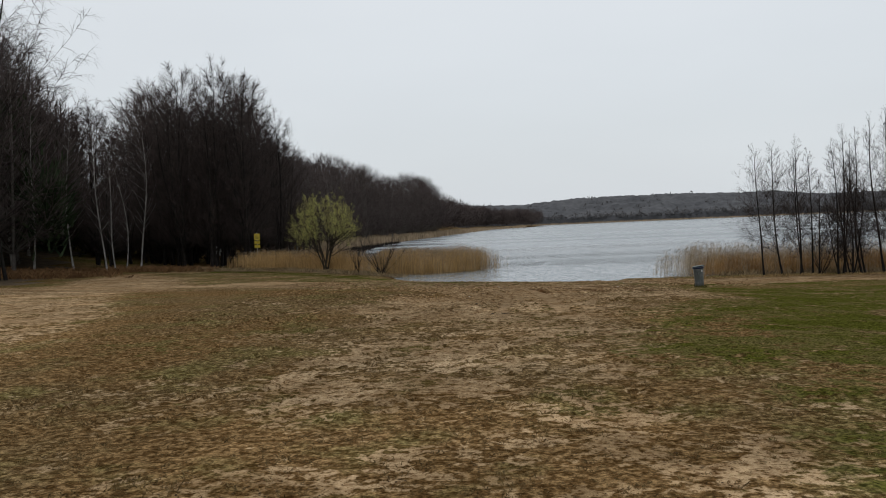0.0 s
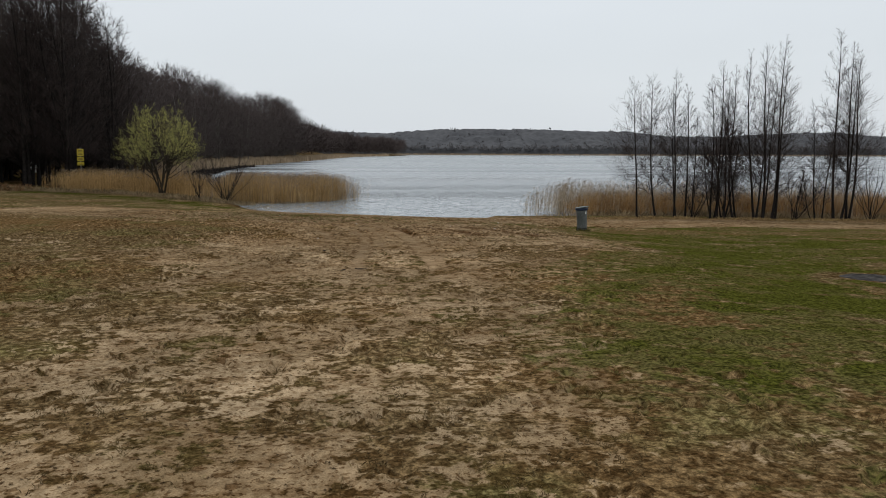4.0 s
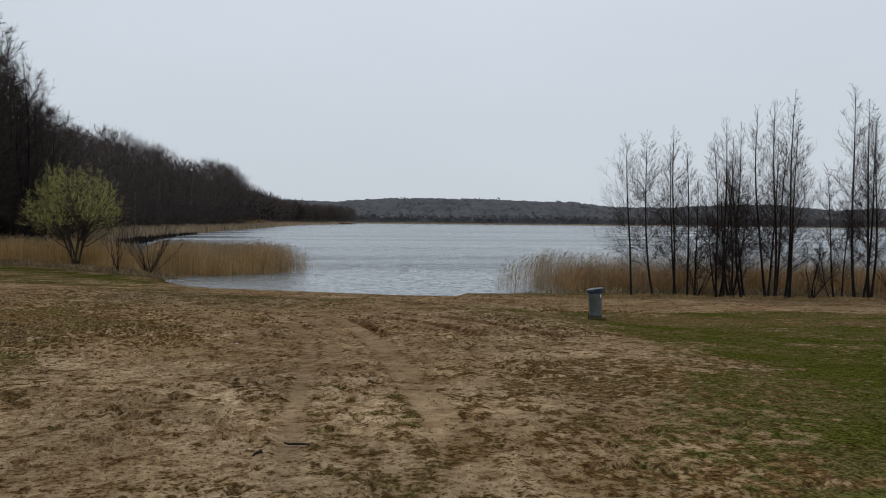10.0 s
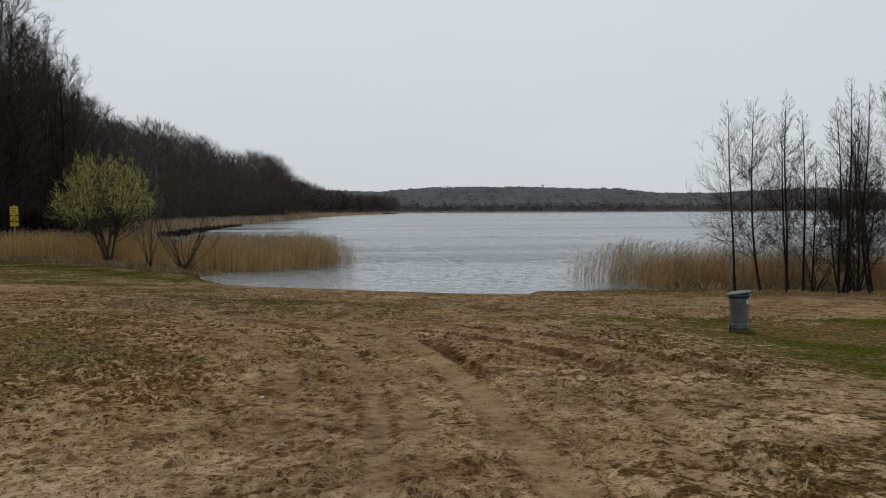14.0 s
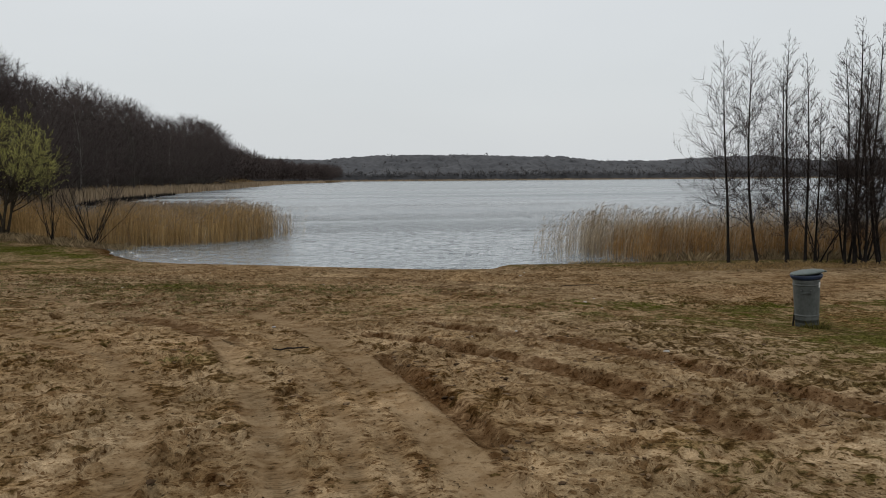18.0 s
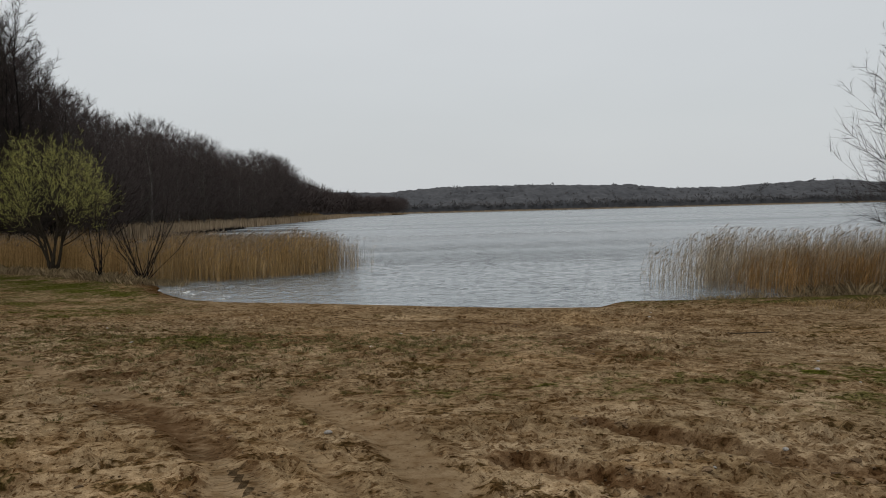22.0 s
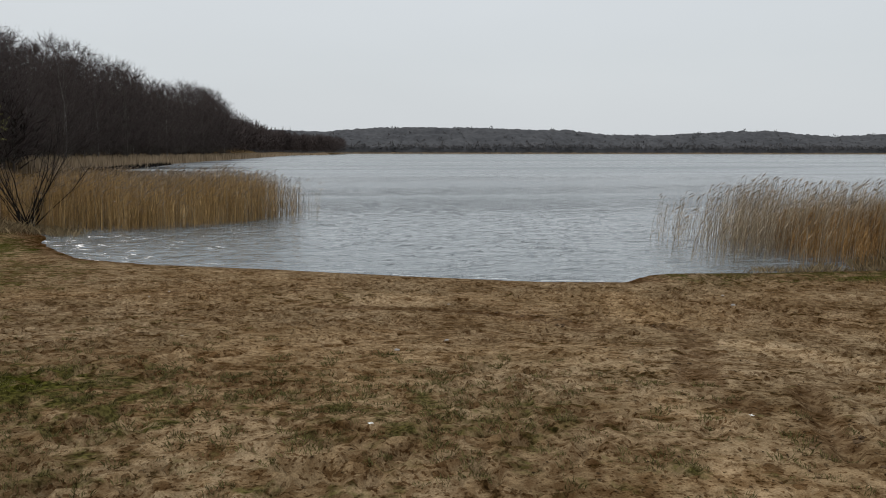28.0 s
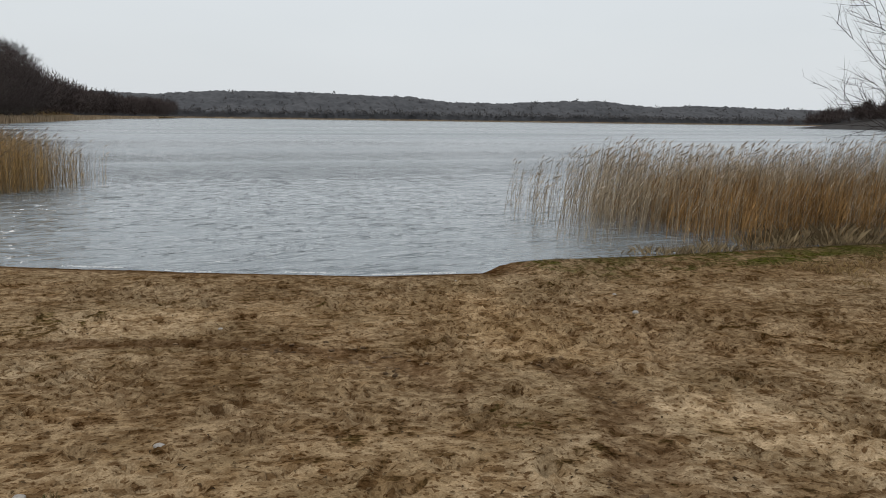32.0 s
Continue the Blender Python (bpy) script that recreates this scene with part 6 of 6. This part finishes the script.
def build_willow():
    r = random.Random(71)
    ends = []
    for k in range(54):
        a, el = 2.4 * k + r.uniform(-0.3, 0.3), -0.42 + 1.38 * ((k + 0.5) / 54)
        flat = math.sqrt(max(0.05, 1 - min(1, abs(el)) ** 2)) * r.uniform(0.82, 1.06)
        ends.append(Vector((2.75 * flat * math.cos(a), 2.75 * flat * math.sin(a), 3.85 + 2.75 * el * r.uniform(0.9, 1.05))))
    mains = [Vector((0.95 * math.cos(0.9 * k) * r.uniform(0.5, 1.2), 0.95 * math.sin(0.9 * k) * r.uniform(0.5, 1.2), r.uniform(2.2, 3.2))) for k in range(7)]
    wood, fine = grow_bush(71, ends, 0.085, 20, 5, 0.8, 0.0065, 0.35, mains)
    top = tagged(new("willow_bush"), "round goat willow in yellow-green catkin bloom", "bush")
    part("trunk", wood.mesh("trunk", WILLOW_BARK), None, top)
    part("crown", fine.mesh("crown", WILLOW_BARK), None, top)
    pick = random.Random(9)
    tips = [t for t in fine.tips if t[-1].z > 1.7 and pick.random() < 0.35 + 0.6 * min(1.0, (t[-1].z - 1.7) / 3.5)]
    p = np.array([t[0].lerp(t[-1], u) for t in tips for u in (0.3, 0.55, 0.8, 1.0)])
    rs = np.random.RandomState(7)
    n = len(p)
    ln, wd = rs.uniform(0.018, 0.034, n)[:, None], rs.uniform(0.010, 0.017, n)[:, None]
    axis = rs.normal(0, 0.5, (n, 3)) + np.array([0, 0, 1.0])
    axis /= np.linalg.norm(axis, axis=1)[:, None]
    side = np.cross(axis, [0.3, 0.8, 0.1])
    side /= np.linalg.norm(side, axis=1)[:, None]
    other = np.cross(axis, side)
    ring = [p + wd * side, p + wd * other, p - wd * side, p - wd * other]
    v = np.stack([p - axis * ln] + ring + [p + axis * ln], 1).reshape(-1, 3)
    o = (np.arange(n) * 6)[:, None]
    f = np.concatenate([o + np.array([q]) for k in range(4) for q in ((0, 1 + (k + 1) % 4, 1 + k), (5, 1 + k, 1 + (k + 1) % 4))])
    bloom = part("bloom", quads_mesh("bloom", v, f, CATKIN), CATKIN, top, "yellow-green fluffy catkins")
    tagged(bloom, kind="stuff")
    top.matrix_basis = Matrix.Translation((-11.84, 62.0, ground_z(-11.84, 62.0) - 0.05))


build_willow()


def build_shrub(x, y, h, count, spread, seed, label):
    r = random.Random(seed)
    ends = []
    for k in range(count):
        a, q = 2.4 * k + r.uniform(-0.4, 0.4), spread * math.sqrt(r.uniform(0.05, 1.0))
        ends.append(Vector((q * math.cos(a), q * math.sin(a), h * r.uniform(0.55, 1.0) * (1 - 0.3 * (q / max(spread, 0.1)) ** 2))))
    wood, fine = grow_bush(seed, ends, 0.024, 7, 3, h * 0.2, 0.005, 0.2)
    t = tree_thing("shrub", wood, fine, BARK_DARK, TWIG_DARK, label, "shrub", "bare shrubs")
    t.matrix_basis = Matrix.Translation((x, y, ground_z(x, y) - 0.05))


build_shrub(-6.5, 57.3, 5.0, 20, 2.5, 81, "bare spreading dark shrub at the reeds' edge")
build_shrub(-8.4, 57.8, 4.9, 8, 0.8, 82, "thin upright bare shrub beside the reeds")
build_shrub(24.9, 39.5, 3.4, 9, 1.2, 83, "bare scrubby alder shoots on the bank")
build_shrub(28.8, 39.0, 4.4, 10, 1.4, 84, "bare scrubby alder shoots on the bank")
build_shrub(19.9, 40.9, 2.8, 7, 1.0, 85, "bare thin shoots between the trees")
build_shrub(21.6, 40.8, 3.0, 8, 0.9, 88, "bare thin shoots between the trees")
build_shrub(-17.5, 71.5, 4.5, 12, 2.6, 86, "sprawling bare shrub beside the sign")
build_shrub(-14.8, 70.5, 3.6, 10, 2.2, 87, "sprawling bare shrub behind the reeds")


# ---- sticks and paper ----
def stick(x, y, length, turn, seed):
    r = random.Random(seed)
    t = Tubes()
    t.add([Vector((length * (k / 5 - 0.5), r.uniform(-0.02, 0.02), 0.012 + r.uniform(0, 0.012))) for k in range(6)], [0.007, 0.009, 0.010, 0.009, 0.008, 0.006], 6)
    ob = tagged(new("stick", t.mesh("stick", BARK_DARK)), "dark fallen stick lying on the sand", "stick")
    ob.matrix_basis = Matrix.Translation((x, y, ground_z(x, y) + float(relief(np.array([x]), np.array([y]))[0]) + 0.01)) @ Matrix.Rotation(turn, 4, "Z")


for k, (x, y, ln, turn) in enumerate([(1.84, 16.0, 0.22, -0.3), (1.23, 18.57, 0.14, 0.2), (2.21, 27.5, 0.4, 0.1), (0.47, 31.5, 0.5, -0.2), (1.16, 18.95, 0.12, 1.0), (1.55, 15.7, 0.18, 1.2), (9.2, 35.8, 0.9, -0.15)]):
    stick(x, y, ln, turn, k)


def scrap(x, y, size, seed):
    r = random.Random(seed)
    bm = bmesh.new()
    bmesh.ops.create_grid(bm, x_segments=5, y_segments=4, size=size)
    for v in bm.verts:
        v.co.z = 0.3 * size * noise.noise(v.co * (1.4 / size) + Vector((seed * 3.1, 0, 0))) + 0.2 * size
        v.co.y *= 0.7
    bmesh.ops.solidify(bm, geom=bm.faces[:], thickness=0.002)
    me = bpy.data.meshes.new("paper_scrap")
    bm.to_mesh(me)
    bm.free()
    me.materials.append(WHITE)
    ob = tagged(new("paper_scrap", me), "crumpled white scrap of paper on the ground", "litter")
    ob.matrix_basis = Matrix.Translation((x, y, ground_z(x, y) + float(relief(np.array([x]), np.array([y]))[0]))) @ Matrix.Rotation(r.uniform(0, 6), 4, "Z")


for k, (x, y, size) in enumerate([(2.51, 34.07, 0.022), (1.73, 34.66, 0.017), (8.64, 17.95, 0.06), (5.2, 33.9, 0.02)]):
    scrap(x, y, size, k)


# ---- the big birch with mistletoe at the edge of the wood ----
def build_big_birch():
    x, y = -34.0, 52.0
    wood, fine = crown_tree(301, [(0, 0, 2.6, -0.5, 26), (0.4, 0.3, -2.5, 0.8, 21)], 6.4, 0.3, 34, 12, 5, 1.7, 0.010, 0.005, 0.30)
    t = tree_thing("birch_tree", wood, fine, BARK_DARK, TWIG_DARK, "tall bare dark birch with hanging twigs and mistletoe", "tree", "wood by the beach")
    t.matrix_basis = Matrix.Translation((x, y, ground_z(x, y) - 0.1))
    for n, (mx, mz, size) in enumerate([(0.9, 19.4, 0.75), (-1.6, 15.0, 0.5)]):
        rs = np.random.RandomState(60 + n)
        k = 900
        d = rs.normal(0, 1, (k, 3))
        d /= np.linalg.norm(d, axis=1)[:, None]
        p = d * size * (0.4 + 0.6 * rs.random_sample((k, 1)) ** 0.5)
        side = np.cross(d, rs.normal(0, 1, (k, 3)))
        side /= np.linalg.norm(side, axis=1)[:, None]
        v = np.stack([p - d * 0.05, p + side * 0.018, p + d * 0.06, p - side * 0.018], 1).reshape(-1, 3)
        me = quads_mesh("mistletoe", v, (np.arange(k) * 4)[:, None] + np.arange(4)[None], MISTLETOE, flat=True)
        ob = tagged(new("mistletoe", me), "dark green ball of mistletoe in the birch crown", "mistletoe")
        ob.location = (x + mx, y - 0.2, ground_z(x, y) + mz)


build_big_birch()


# ---- at the water's edge ----
r = np.random.RandomState(23)
n = 1500
sy = 118 + 75 * r.random_sample(n)
sx = np.array([shore_x(q) for q in sy]) + r.uniform(1.0, 5.5, n)
sh, sw, a = r.uniform(0.25, 0.8, n), r.uniform(0.05, 0.12, n), r.uniform(0, 6.28, n)
v = np.stack([np.stack([sx + sw * np.cos(a + c), sy + sw * np.sin(a + c), 0 * sx - 0.1], 1) for c in (0, 2.1, 4.2)] + [np.stack([sx + r.normal(0, 0.1, n), sy, sh], 1)], 1).reshape(-1, 3)
o = (np.arange(n) * 4)[:, None]
tagged(new("reed_stubble", quads_mesh("reed_stubble", v, np.concatenate([o + np.array([[0, 1, 3]]), o + np.array([[1, 2, 3]]), o + np.array([[2, 0, 3]])]), BARK_DARK, flat=True)), "dark broken reed stubble in the shallows", "reeds", kind="stuff")


def build_foam():
    """Broken lines of foam where the wavelets die on the sand."""
    r = np.random.RandomState(31)
    line = [p for p in SHORE if 0 < p[0] < 10 and p[1] < 50]
    seg = [(a, b) for a, b in zip(line, line[1:])]
    n = 1300
    k = r.randint(0, len(seg), n)
    u = r.random_sample(n)
    ends = np.array(seg)
    p = ends[k, 0] * (1 - u[:, None]) + ends[k, 1] * u[:, None]
    q = fbm(p[:, 0], p[:, 1], 0.9, 2, 33)
    off = 0.10 + 0.35 * (fbm(p[:, 0], p[:, 1], 1.6, 2, 34) - 0.5) + r.normal(0, 0.02, n)
    keep = q > 0.5
    x, y = p[keep, 0], p[keep, 1] + off[keep]
    m = len(x)
    a, rad = r.uniform(0, 6.28, m), r.uniform(0.004, 0.014, m)
    v = np.stack([np.stack([x + 1.6 * rad * np.cos(a + c), y + rad * np.sin(a + c), 0 * x + 0.03], 1) for c in (0, 1.26, 2.5, 3.77, 5.0)] + [np.stack([x, y, 0 * x + 0.042], 1)], 1).reshape(-1, 3)
    o = (np.arange(m) * 6)[:, None]
    f = np.concatenate([o + np.array([[c, (c + 1) % 5, 5]]) for c in range(5)])
    tagged(new("foam", quads_mesh("foam", v, f, FOAM)), "thin broken white foam at the waterline", "foam", kind="stuff")


build_foam()
